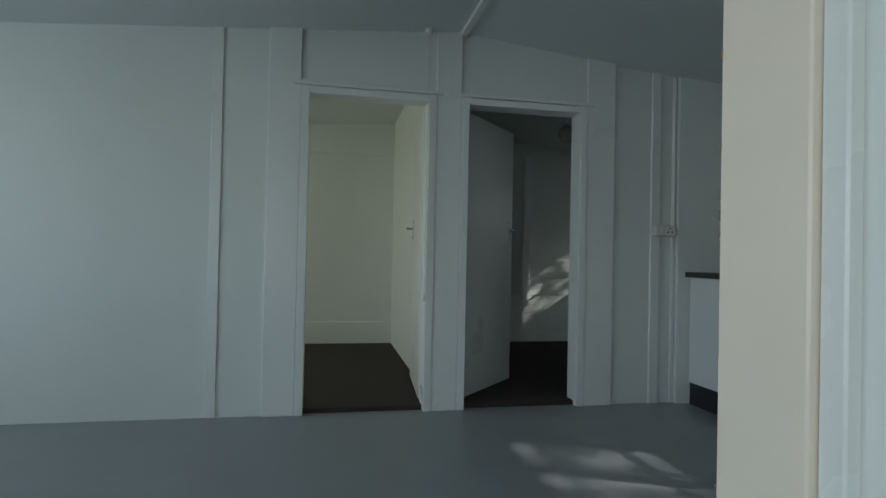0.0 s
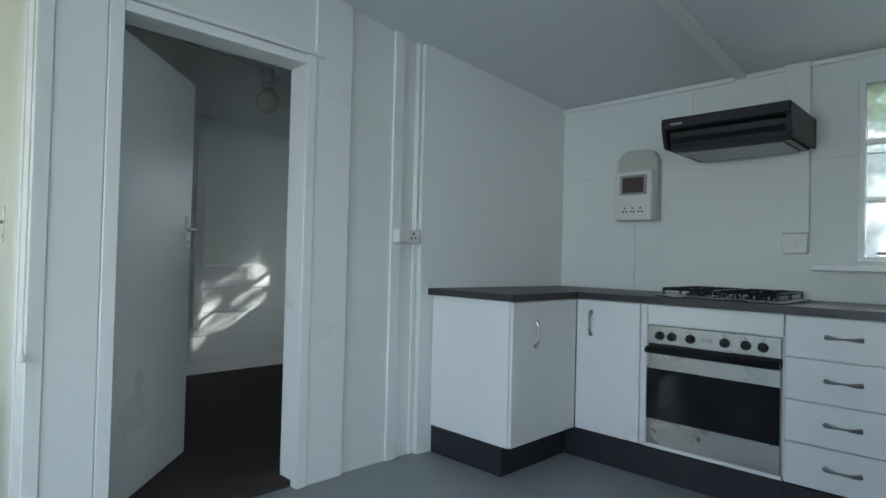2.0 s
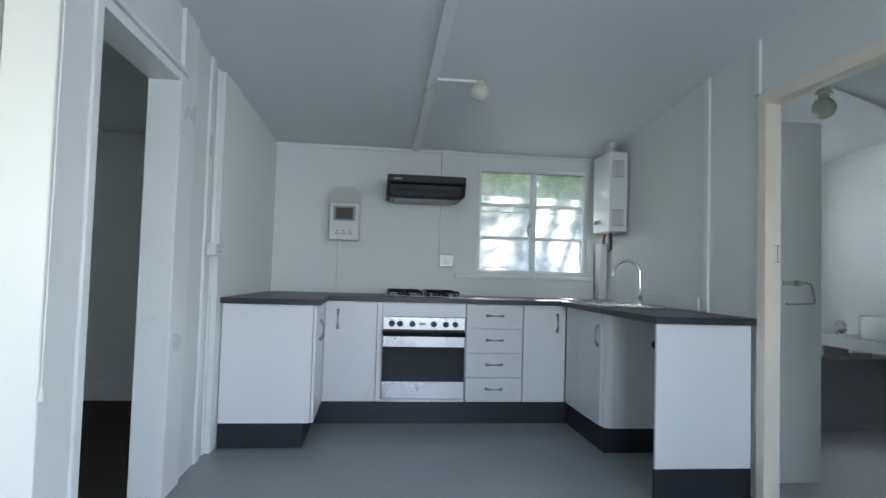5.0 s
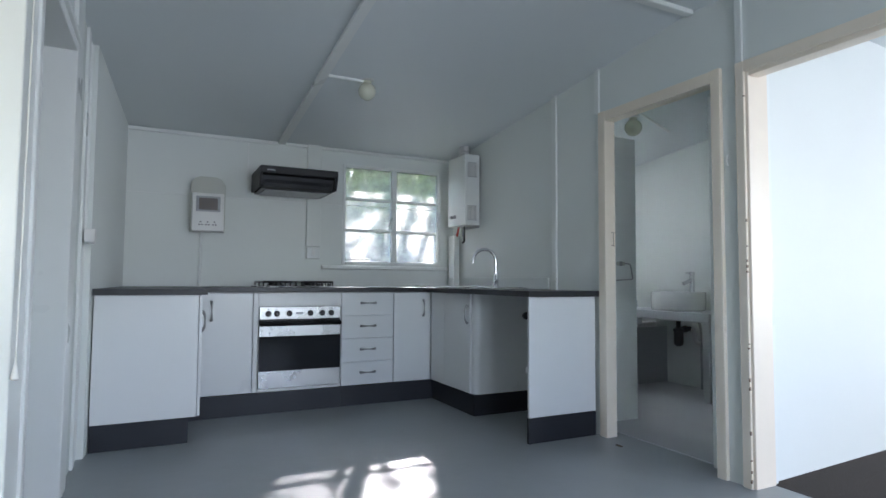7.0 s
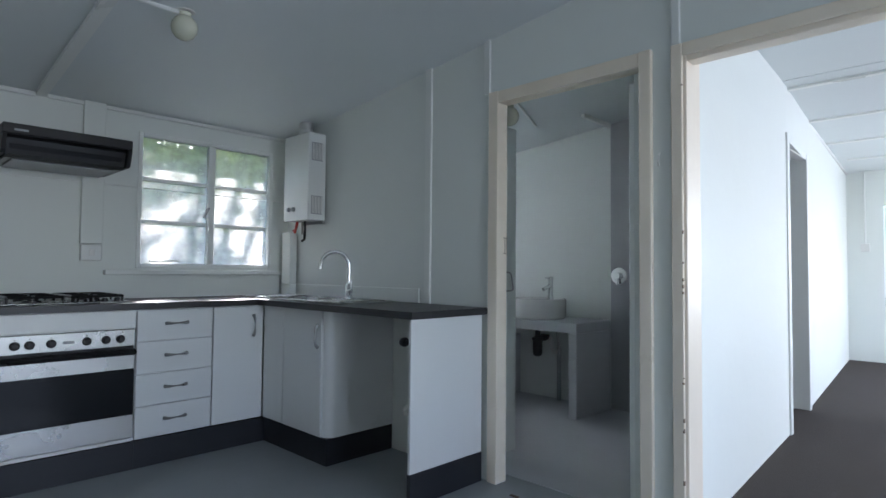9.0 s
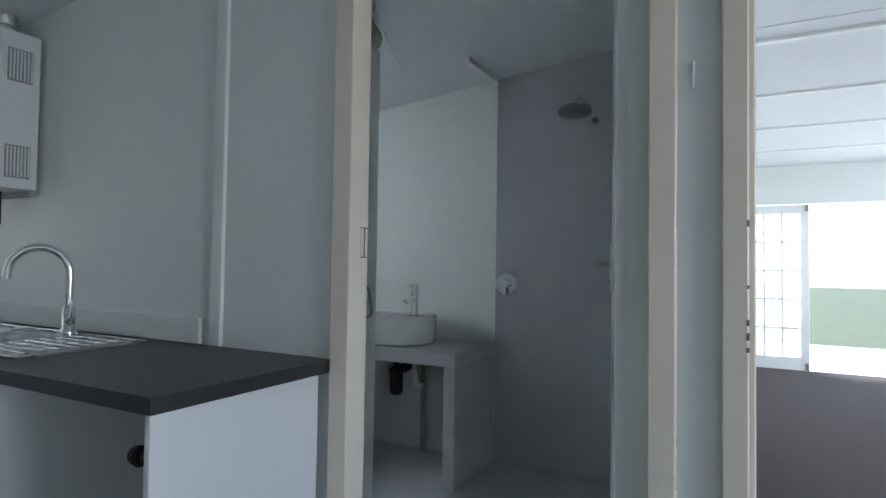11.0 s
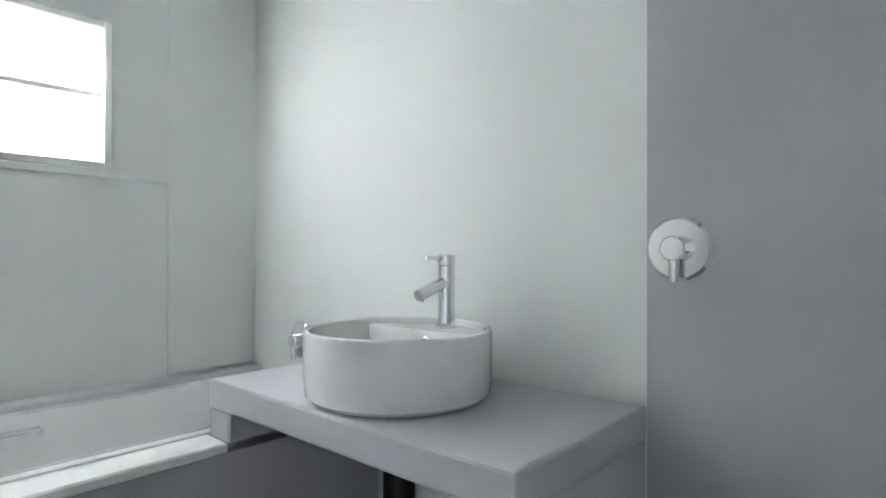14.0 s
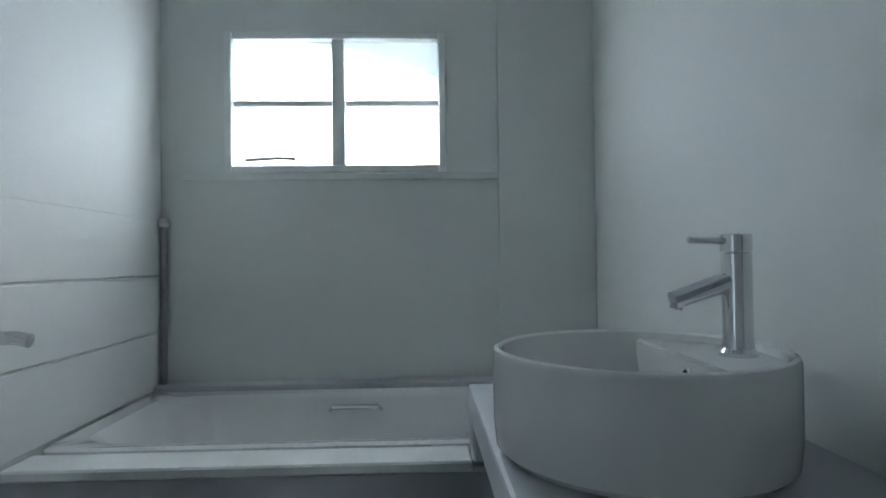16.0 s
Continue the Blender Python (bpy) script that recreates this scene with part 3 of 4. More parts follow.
outline = [(3.19, YB + 0.005), (3.19, 1.42), (2.485 + r, 1.42)] + [(2.485 + r - r * math.sin(a), 1.42 - r + r * math.cos(a)) for a in (0.3, 0.6, 0.9, 1.2, 1.5708)] + [(2.485, YB + 0.005)]
c = thing("sink_cabinet", (2.485, YB, 0.15), "white melamine sink cabinet with rounded end panel", "cabinet", "kitchen cabinets")
part("body", prism(outline, "z", 0.15, 0.868), MELAMINE, c, smooth=True)
part("filler", box(2.95, 3.19, 1.421, 1.437, 0.153, 0.865, 0.002), MELAMINE, c)
d = part("door", box(2.535, 2.945, 1.421, 1.439, 0.153, 0.865, 0.003), MELAMINE, c)
bow_handle(d, (2.558, 1.439, 0.72), (0, 0, 1), (0, 1, 0))
part("plinth", box(2.488, 3.184, YB + 0.004, 1.428, 0.0, 0.149), KICK, c, "black plinth")
c = thing("end_panel", (1.77, 0.95, 0), "white melamine end panel with black plinth strip", "panel")
part("panel", box(1.745, 1.763, 0.965, 1.474, 0.151, 0.868, 0.002), MELAMINE, c)
part("plinth", box(1.743, 1.765, 0.966, 1.475, 0.0, 0.150), KICK, c, "black plinth")
# appliance space pipes
p = thing("water_valve", (1.79, 1.42, 0.75), "black appliance valve on the end panel", "valve")
part("pipe", tube([(1.762, 1.42, 0.752), (1.835, 1.42, 0.752), (1.845, 1.42, 0.745)], 0.013, n=10), BLACKPLASTIC, p, smooth=True)
part("knob", lathe([(0.02, 0), (0.024, 0.01), (0.02, 0.03)], (1.838, 1.42, 0.75), (1, 0, 0), 12), BLACKPLASTIC, p)
p = thing("waste_pipe", (1.79, 1.42, 0.40), "white plastic washing machine waste pipe", "pipe")
part("pipe", tube([(1.762, 1.41, 0.44), (1.82, 1.41, 0.44), (1.842, 1.41, 0.425), (1.842, 1.41, 0.40)], 0.019, n=12), PLASTIC, p, smooth=True)

# worktop with the sink bowls cut out
BOWLS = ((2.76, 3.02), (3.06, 3.30))


def slab(x0, x1, y0, y1, z0, z1, holes):
    b = wall_mesh("x", z0, z1, x0, x1, y0, y1, holes)
    for v in b.verts:
        z, x, y = v.co
        v.co = (x, y, z)
    return b


own = slab(1.716, XE - 0.004, YB + 0.003, 3.79, 0.870, 0.905, [(1.716, 3.165, 1.495, 3.20), (1.716, 2.585, 3.20, 3.79)] + [(a, b, 1.07, 1.36) for a, b in BOWLS])
w = thing("worktop", (1.74, YB, 0.87), "dark grey laminate worktop running round the kitchen", "worktop")
part("slab", own, LAMINATE, w)
part("upstand", box(2.25, XE - 0.006, YB + 0.001, YB + 0.016, 0.906, 0.99, 0.003), WALL, w, "white splash strip")

# sink
s = thing("kitchen_sink", (2.42, 1.03, 0.905), "stainless double bowl sink with ribbed drainers", "sink")
part("deck", slab(2.40, 3.58, 1.03, 1.42, 0.9055, 0.912, [(a + 0.004, b - 0.004, 1.074, 1.356) for a, b in BOWLS]), STEEL, s)
for a, b in BOWLS:
    bm = bmesh.new()
    lo = [bm.verts.new((x, y, 0.74)) for x, y in ((a + 0.03, 1.10), (b - 0.03, 1.10), (b - 0.03, 1.33), (a + 0.03, 1.33))]
    hi = [bm.verts.new((x, y, 0.911)) for x, y in ((a + 0.003, 1.073), (b - 0.003, 1.073), (b - 0.003, 1.357), (a + 0.003, 1.357))]
    bm.faces.new(lo)
    for i in range(4):
        bm.faces.new((lo[i - 1], lo[i], hi[i], hi[i - 1]))
    part("bowl", bm, STEEL, s)
for x0, x1 in ((2.44, 2.72), (3.34, 3.54)):
    for i in range(7):
        y = 1.09 + i * 0.045
        part("drainer_rib", box(x0, x1, y - 0.007, y + 0.007, 0.9121, 0.916, 0.0015), STEEL, s)
for y0, y1 in ((1.03, 1.042), (1.408, 1.42)):
    part("rim", box(2.40, 3.58, y0, y1, 0.9122, 0.917, 0.002), STEEL, s)
t = thing("kitchen_tap", (2.81, 1.045, 0.912), "chrome gooseneck kitchen mixer tap", "tap")
part("base", lathe([(0.027, 0), (0.027, 0.012), (0.022, 0.02), (0.022, 0.085), (0.014, 0.10)], (2.81, 1.05, 0.912), n=20), CHROME, t, smooth=True)
part("spout", tube([(2.81, 1.05, 1.0), (2.81, 1.05, 1.10)] + arc((2.863, 1.123, 1.125), 0.09, 180, 5, (0.59, 0.807, 0), (0, 0, 1), 16) + [(2.917, 1.197, 1.105)], 0.0135, n=12), CHROME, t, smooth=True)
part("lever", tube([(2.81, 1.05, 0.965), (2.765, 1.07, 0.965), (2.755, 1.07, 0.975), (2.755, 1.07, 1.03)], [0.018, 0.018, 0.008, 0.005], n=10), CHROME, t, smooth=True)

# oven
o = thing("oven", (3.19, 2.205, 0.17), "built-in steel oven with dark glass door", "oven")
part("body", box(3.215, XE - 0.01, 2.20, 2.848, 0.15, 0.868), MELAMINE, o, "white oven housing")
part("housing_trim", box(3.196, 3.214, 2.815, 2.848, 0.153, 0.865, 0.002), MELAMINE, o)
part("top_filler", box(3.196, 3.214, 2.202, 2.812, 0.768, 0.865, 0.002), MELAMINE, o, "white panel above the oven")
part("bottom_trim", box(3.190, 3.214, 2.204, 2.812, 0.153, 0.172, 0.002), MELAMINE, o)
cp = part("control_panel", box(3.188, 3.214, 2.208, 2.808, 0.672, 0.764, 0.003), STEEL, o, "brushed steel control panel")
for i, y in enumerate((2.745, 2.685, 2.595, 2.44, 2.35, 2.28)):
    kn = part("knob", lathe([(0.022, 0), (0.022, 0.004), (0.018, 0.008), (0.017, 0.022), (0.014, 0.025)], (3.188, y, 0.714), (-1, 0, 0), 18), BLACK, cp, "black control knob", True)
    part("mark", box(3.1868, 3.1876, y - 0.003, y + 0.003, 0.742, 0.746), BLACK, cp)
part("badge", box(3.1866, 3.1877, 2.495, 2.545, 0.708, 0.722), GREYPLASTIC, cp, "small plain maker plate")
part("vent_gap", box(3.200, 3.214, 2.208, 2.808, 0.632, 0.671), BLACK, o, "black vent gap")
dr = part("oven_door", box(3.184, 3.212, 2.208, 2.808, 0.175, 0.631, 0.003), STEEL, o, "brushed steel oven door")
part("door_glass", box(3.181, 3.1838, 2.210, 2.806, 0.300, 0.550), DARKGLASS, dr, "dark oven glass")
part("inner_window", box(3.1798, 3.1808, 2.31, 2.705, 0.325, 0.525), DARKGLASS, dr)
part("handle", prism([(3.184, 0.622), (3.155, 0.628), (3.148, 0.642), (3.165, 0.658), (3.186, 0.660)], "y", 2.208, 2.808, 0.003), BLACK, dr, "black bar handle")

# hob
h = thing("gas_hob", (3.26, 2.22, 0.905), "black iron grates on a steel gas hob", "hob")
part("plate", box(3.25, 3.72, 2.215, 2.80, 0.906, 0.915, 0.004), STEEL, h)
for bx, by in ((3.38, 2.37), (3.38, 2.65), (3.60, 2.37), (3.60, 2.65)):
    part("burner", lathe([(0.045, 0), (0.045, 0.008), (0.03, 0.012), (0.03, 0.02), (0.005, 0.022)], (bx, by, 0.915), n=20), BLACK, h, "black burner", True)
for by in (2.37, 2.65):
    bm = bmesh.new()
    for a, b in (((3.28, by - 0.12), (3.70, by - 0.12)), ((3.28, by + 0.12), (3.70, by + 0.12)), ((3.28, by - 0.12), (3.28, by + 0.12)), ((3.70, by - 0.12), (3.70, by + 0.12)), ((3.49, by - 0.12), (3.49, by + 0.12)), ((3.30, by), (3.36, by)), ((3.42, by), (3.56, by)), ((3.62, by), (3.70, by)), ((3.38, by - 0.12), (3.38, by - 0.03)), ((3.38, by + 0.03), (3.38, by + 0.12)), ((3.60, by - 0.12), (3.60, by - 0.03)), ((3.60, by + 0.03), (3.60, by + 0.12))):
        tube([(*a, 0.944), (*b, 0.944)], 0.008, bm, 6)
    for x in (3.28, 3.49, 3.70):
        for y in (by - 0.12, by + 0.12):
            tube([(x, y, 0.915), (x, y, 0.944)], 0.006, bm, 6)
    part("grate", bm, BLACK, h, "black cast iron grate")
for y in (2.28, 2.34, 2.42, 2.48):
    part("knob", lathe([(0.016, 0), (0.014, 0.018), (0.010, 0.02)], (3.268, y, 0.915), n=14), BLACK, h, "black control knob", True)

# range hood
g = thing("range_hood", (3.31, 2.21, 1.655), "black slimline range hood on the wall", "range hood")
part("body", prism([(XE - 0.002, 1.815), (3.315, 1.815), (3.312, 1.765), (3.345, 1.755), (3.365, 1.675), (3.40, 1.660), (XE - 0.002, 1.660)], "y", 2.235, 2.785, 0.002), BLACK, g)
part("canopy", box(3.300, XE - 0.004, 2.212, 2.808, 1.768, 1.822, 0.004), BLACKPLASTIC, g)
for y in (2.212, 2.788):
    part("side_panel", prism([(XE - 0.004, 1.767), (3.302, 1.767), (3.330, 1.69), (3.345, 1.672), (XE - 0.004, 1.672)], "y", y, y + 0.020, 0.002), BLACKPLASTIC, g)
part("glass_visor", box(3.352, 3.3565, 2.25, 2.77, 1.70, 1.75), DARKGLASS, g, "smoked glass visor")
part("filter", box(3.42, 3.72, 2.27, 2.75, 1.650, 1.659, 0.003), GREYPLASTIC, g, "grey grease filter")
part("badge", box(3.2985, 3.2998, 2.70, 2.76, 1.785, 1.795), GREYPLASTIC, g)

# meter box
m = thing("meter_box", (3.69, 3.02, 1.33), "white plastic electrical box with socket points", "electrical box")
bm = prism([(3.01, 1.33), (3.265, 1.33), (3.265, 1.70), (3.24, 1.745), (3.20, 1.765), (3.075, 1.765), (3.035, 1.745), (3.01, 1.70)], "x", 3.705, XE - 0.001, 0.003)
part("back_plate", bm, OLDPLASTIC, m, "aged cream back plate")
part("cover", box(3.660, 3.7045, 3.022, 3.255, 1.332, 1.63, 0.006), PLASTIC, m)
part("display", box(3.655, 3.6595, 3.05, 3.225, 1.485, 1.605, 0.002), GREYPLASTIC, m, "grey display frame")
part("screen", box(3.652, 3.6545, 3.070, 3.205, 1.498, 1.590), material("smoked_cover", (0.08, 0.06, 0.05), 0.15), m, "smoked brown screen")
for y in (3.09, 3.14, 3.19):
    for dy, z in ((0.0, 1.405), (-0.010, 1.383), (0.010, 1.383)):
        part("socket_hole", box(3.6585, 3.6598, y + dy - 0.005, y + dy + 0.005, z - 0.005, z + 0.005), BLACK, m)
part("conduit", tube([(3.755, 3.18, 0.906), (3.755, 3.18, 1.33)], 0.011, n=10), WHITE_TRIM, m, "white conduit", True)
# sockets and switches
s = thing("double_socket", (2.40, 3.80, 1.185), "white double socket on a surface box", "socket")
part("box", box(2.345, 2.405, 3.765, 3.817, 1.15, 1.22, 0.004), PLASTIC, s)
part("plate", box(2.412, 2.50, 3.775, 3.829, 1.148, 1.222, 0.004), PLASTIC, s)
for x, z in ((2.455, 1.20), (2.440, 1.175), (2.470, 1.175)):
    part("hole", box(x - 0.004, x + 0.004, 3.7735, 3.7752, z - 0.006, z + 0.006), BLACK, s)
part("conduit", tube([(2.515, 3.828, 1.22), (2.515, 3.828, 2.24)], 0.007, n=8), WHITE_TRIM, s, "white conduit", True)
s = thing("isolator_switch", (3.74, 2.295, 1.19), "glossy white cooker switch under the boxed duct", "switch")
part("plate", box(3.728, 3.739, 2.238, 2.352, 1.142, 1.236, 0.004), ENAMEL, s)
part("back_box", box(3.7395, XE - 0.001, 2.24, 2.35, 1.14, 1.238), PLASTIC, s)
part("rocker", box(3.7235, 3.7275, 2.28, 2.31, 1.17, 1.21, 0.002), PLASTIC, s)
s = thing("switch_box", (0.985, YL, 1.44), "white surface switch on the lounge wall", "switch")
part("plate", box(0.94, 1.03, YL, YL + 0.03, 1.39, 1.49, 0.004), PLASTIC, s)
part("conduit", tube([(0.985, YL + 0.012, 1.49), (0.985, YL + 0.012, 2.40)], 0.009, n=8), WHITE_TRIM, s)
s = thing("wall_hook", (0.79, YB, 1.56), "small white hook on the door post", "hook")
part("hook", tube([(0.79, YB, 1.60), (0.79, YB + 0.015, 1.59), (0.79, YB + 0.02, 1.56), (0.79, YB + 0.012, 1.545)], 0.004, n=6), PLASTIC, s)
s = thing("pull_cord", (0.765, 3.79, 2.39), "white ceiling pull switch with hanging cord", "switch")
part("switch", lathe([(0.03, 0), (0.03, -0.02), (0.015, -0.04)], (0.765, 3.79, 2.41), n=16), PLASTIC, s)
part("cord", tube([(0.765, 3.79, 2.38), (0.765, 3.795, 0.74)], 0.0025, n=6), PLASTIC, s)
part("toggle", lathe([(0.003, 0.04), (0.011, 0.0), (0.008, -0.004)], (0.765, 3.795, 0.70), n=12), PLASTIC, s)

# water heater
w = thing("water_heater", (3.31, YB, 1.45), "white enamel gas water heater on the wall", "water heater")
part("case", box(3.225, 3.55, YB + 0.02, YB + 0.165, 1.45, 2.07, 0.006), ENAMEL, w)
part("mount", box(3.26, 3.53, YB + 0.001, YB + 0.02, 1.43, 2.05), GREYPLASTIC, w)
for z in (1.49, 1.87):
    v = part("vent", box(3.2235, 3.2248, YB + 0.05, YB + 0.14, z, z + 0.13), GREYPLASTIC, w, "grey louvred vent")
    for i in range(7):
        part("louvre", box(3.220, 3.2234, YB + 0.054 + i * 0.0125, YB + 0.060 + i * 0.0125, z + 0.006, z + 0.124), PLASTIC, v)
for x in (3.40, 3.46):
    part("knob", lathe([(0.016, 0), (0.016, 0.012), (0.012, 0.02)], (x, YB + 0.17, 1.53), (0, 1, 0), 14), GREYPLASTIC, w, "grey control knob", True)
part("flue", lathe([(0.05, 0), (0.056, 0.012), (0.050, 0.025), (0.055, 0.04), (0.049, 0.055), (0.054, 0.07), (0.05, 0.10)], (3.38, YB + 0.09, 2.07), n=18), FOIL, w, "crinkled foil flue", True)
part("gas_hose", tube([(3.50, YB + 0.08, 1.45), (3.50, YB + 0.09, 1.40), (3.53, YB + 0.08, 1.375), (3.58, YB + 0.06, 1.39)], 0.010, n=10), RED, w, "red hose", True)
part("water_pipe", tube([(3.41, YB + 0.07, 1.45), (3.41, YB + 0.07, 1.37), (3.43, YB + 0.06, 1.32), (3.48, YB + 0.05, 1.31)], 0.009, n=10), BLACKPLASTIC, w, "dark hose", True)
part("water_pipe", tube([(3.45, YB + 0.07, 1.45), (3.45, YB + 0.07, 1.40), (3.46, YB + 0.06, 1.36)], 0.009, n=10), NICKEL, w, "dull metal pipe", True)
part("pipe_box", box(3.60, 3.72, YB + 0.017, YB + 0.075, 0.991, 1.38, 0.004), WALL, w, "white boxed pipe casing")
part("pipe_foot", box(3.60, 3.72, YB + 0.017, YB + 0.075, 0.906, 0.99, 0.004), WALL, w)


# ---- lamps ----
def globe_lamp(at, radius, label, conduit):
    l = thing("ceiling_lamp", at, label, "ceiling lamp", "ceiling lamps")
    x, y, z = at
    prof = [(0.03, radius * 1.15)] + [(radius * math.sin(a), radius * math.cos(a)) for a in (0.45, 0.8, 1.2, 1.6, 2.0, 2.4, 2.8, 3.13)]
    part("globe", lathe(prof, (x, y, z - 0.02), n=24), OPAL, l, "opal glass globe", True)
    part("holder", lathe([(0.045, 0), (0.045, 0.02), (0.035, 0.03), (0.035, ceil_z(x) - z - radius * 0.9)], (x, y, z + radius * 0.9), n=20), PLASTIC, l, "white lamp holder", True)
    part("conduit", tube(conduit, 0.010, n=8), WHITE_TRIM, l, "white conduit", True)
    return l


globe_lamp((2.415, 2.282, 2.215), 0.058, "unlit opal globe lamp on the kitchen ceiling", [(2.415, 2.30, ceil_z(2.415) - 0.008), (2.415, 2.55, ceil_z(2.415) - 0.008)])
globe_lamp((2.22, 4.985, 2.10), 0.075, "unlit opal globe lamp on the bedroom ceiling", [(1.0, 5.02, ceil_z(1.0) - 0.008), (3.75, 5.05, ceil_z(3.75) - 0.008)])
globe_lamp((2.138, 0.227, 2.17), 0.065, "unlit opal globe lamp on the bathroom ceiling", [(2.138, 0.20, ceil_z(2.138) - 0.008), (2.40, -0.45, ceil_z(2.4) - 0.008)])
strip("trim_bathroom_ceiling", 2.02, 2.05, -0.97, -0.55, 2.28, 2.32)

# ---- bathroom ----
v = thing("vanity_counter", (2.03, YS, 0), "grey screeded concrete vanity counter", "counter")
part("slab", box(2.03, 3.035, YS + 0.004, -0.447, 0.637, 0.714, 0.008, segments=2), LIGHTGREY, v)
part("leg", box(2.031, 2.10, YS + 0.004, -0.449, 0.004, 0.638, 0.006), LIGHTGREY, v)
part("shelf_nib", box(2.93, 3.034, -0.66, -0.448, 0.555, 0.638, 0.006), LIGHTGREY, v)
b = thing("wash_basin", (2.53, -0.678, 0.714), "round white ceramic countertop basin", "basin")
R = 0.229
part("bowl", lathe([(R - 0.035, 0.0), (R - 0.012, 0.003), (R - 0.004, 0.012), (R, 0.05), (R, 0.156), (R - 0.003, 0.162), (R - 0.009, 0.164), (R - 0.015, 0.160), (R - 0.020, 0.12), (R - 0.045, 0.055), (R - 0.10, 0.032), (0.02, 0.028)], (2.53, -0.678, 0.714), n=64), CERAMIC, b, smooth=True)
seg = [(2.53 + (R - 0.017) * math.cos(a), -0.678 + (R - 0.017) * math.sin(a)) for a in np.linspace(math.pi + 0.36, 2 * math.pi - 0.36, 24)]
part("tap_deck", prism(seg, "z", 0.745, 0.862, 0.004), CERAMIC, b, smooth=True)
part("overflow", lathe([(0.010, 0.0), (0.013, 0.002), (0.010, 0.004)], (2.507, -0.7525, 0.835), (0, 1, 0), 16), CHROME, b, "chrome overflow ring", True)
part("overflow_hole", lathe([(0.008, 0.0), (0.008, 0.0045)], (2.507, -0.7525, 0.835), (0, 1, 0), 14), BLACK, b)
part("waste", lathe([(0.03, 0.0), (0.03, 0.004)], (2.53, -0.66, 0.742), n=20), CHROME, b, "chrome waste")
t = thing("basin_tap", (2.514, -0.838, 0.862), "chrome pillar mixer tap on the basin", "tap")
part("pillar", lathe([(0.029, 0), (0.029, 0.006), (0.024, 0.012), (0.0225, 0.03), (0.0225, 0.162), (0.021, 0.164)], (2.514, -0.838, 0.862), n=28), CHROME, t, smooth=True)
part("cap", lathe([(0.0225, 0), (0.0235, 0.001), (0.0235, 0.026), (0.022, 0.028)], (2.514, -0.838, 1.027), n=28), CHROME, t, smooth=True)
part("lever", tube([(2.514, -0.823, 1.044), (2.518, -0.763, 1.047)], 0.0055, n=10), CHROME, t, smooth=True)
part("spout", tube([(2.514, -0.838, 0.985), (2.518, -0.735, 0.950)], [0.0165, 0.0155], n=16), CHROME, t, smooth=True)
part("aerator", tube([(2.518, -0.742, 0.944), (2.518, -0.740, 0.937)], 0.010, n=14), NICKEL, t)
p = thing("bottle_trap", (2.55, -0.70, 0.395), "black bottle trap under the basin", "trap")
part("bottle", lathe([(0.020, 0), (0.034, 0.010), (0.040, 0.03), (0.040, 0.13), (0.046, 0.132), (0.046, 0.152), (0.03, 0.158), (0.02, 0.17), (0.02, 0.237)], (2.55, -0.70, 0.395), n=18), BLACKPLASTIC, p, smooth=True)
part("outlet", tube([(2.55, -0.70, 0.545), (2.535, -0.83, 0.545)], 0.022, n=12), BLACKPLASTIC, p, smooth=True)
part("nut", lathe([(0.030, 0), (0.030, 0.028)], (2.543, -0.76, 0.545), (-0.11, -0.99, 0), 12), BLACKPLASTIC, p)
p = thing("waste_pipe", (2.49, -0.93, 0.0), "grey and white waste pipes under the vanity", "pipe")
part("elbow", tube([(2.535, -0.82, 0.545), (2.532, -0.85, 0.54), (2.53, -0.87, 0.51), (2.525, -0.88, 0.44), (2.515, -0.89, 0.42), (2.495, -0.91, 0.412)], 0.021, n=12), PLASTIC, p, "white plastic elbow", True)
part("riser", tube([(2.49, -0.93, 0.005), (2.49, -0.93, 0.45)], 0.019, n=12), GREYPLASTIC, p, "grey riser", True)
part("valve", tube([(2.49, -0.93, 0.44), (2.488, -0.92, 0.50), (2.485, -0.90, 0.57), (2.49, -0.88, 0.629)], 0.012, n=10), NICKEL, p)


def wall_mixer(at, label):
    m = thing("wall_mixer", at, label, "mixer", "wall mixers")
    part("rose", lathe([(0.071, 0.0), (0.071, 0.004), (0.064, 0.011), (0.02, 0.012)], at, (0, 1, 0), 36), CHROME, m, smooth=True)
    part("body", lathe([(0.027, 0.01), (0.027, 0.045), (0.024, 0.048)], at, (0, 1, 0), 24), CHROME, m, smooth=True)
    part("lever", tube([Vector(at) + Vector((0, 0.036, -0.02)), Vector(at) + Vector((0, 0.040, -0.072))], [0.011, 0.009], n=12), CHROME, m, smooth=True)


wall_mixer((1.958, YS + 0.003, 1.07), "round chrome shower mixer on the grey wall")
wall_mixer((3.37, YS, 0.725), "round chrome bath mixer on the white wall")
s = thing("shower_head", (1.49, YS, 2.0), "chrome shower rose on a bent arm", "shower head")
part("arm", tube([(1.49, YS, 2.08), (1.49, -0.90, 2.10), (1.49, -0.80, 2.09), (1.49, -0.745, 2.03)], 0.011, n=10), CHROME, s, smooth=True)
part("rose", lathe([(0.015, 0.04), (0.03, 0.022), (0.088, 0.010), (0.09, 0.0), (0.085, -0.003)], (1.49, -0.735, 1.99), (0, -0.18, 1), 32), NICKEL, s, smooth=True)
part("flange", lathe([(0.028, 0), (0.026, 0.008)], (1.49, YS + 0.003, 2.08), (0, 1, 0), 20), CHROME, s)
part("outlet", tube([(1.43, YS + 0.003, 1.99), (1.43, -0.93, 1.985)], 0.018, n=12), CHROME, s, smooth=True)
# bathtub
t = thing("bathtub", (2.94, 0.53, 0), "white built-in bathtub with grey apron", "bathtub")
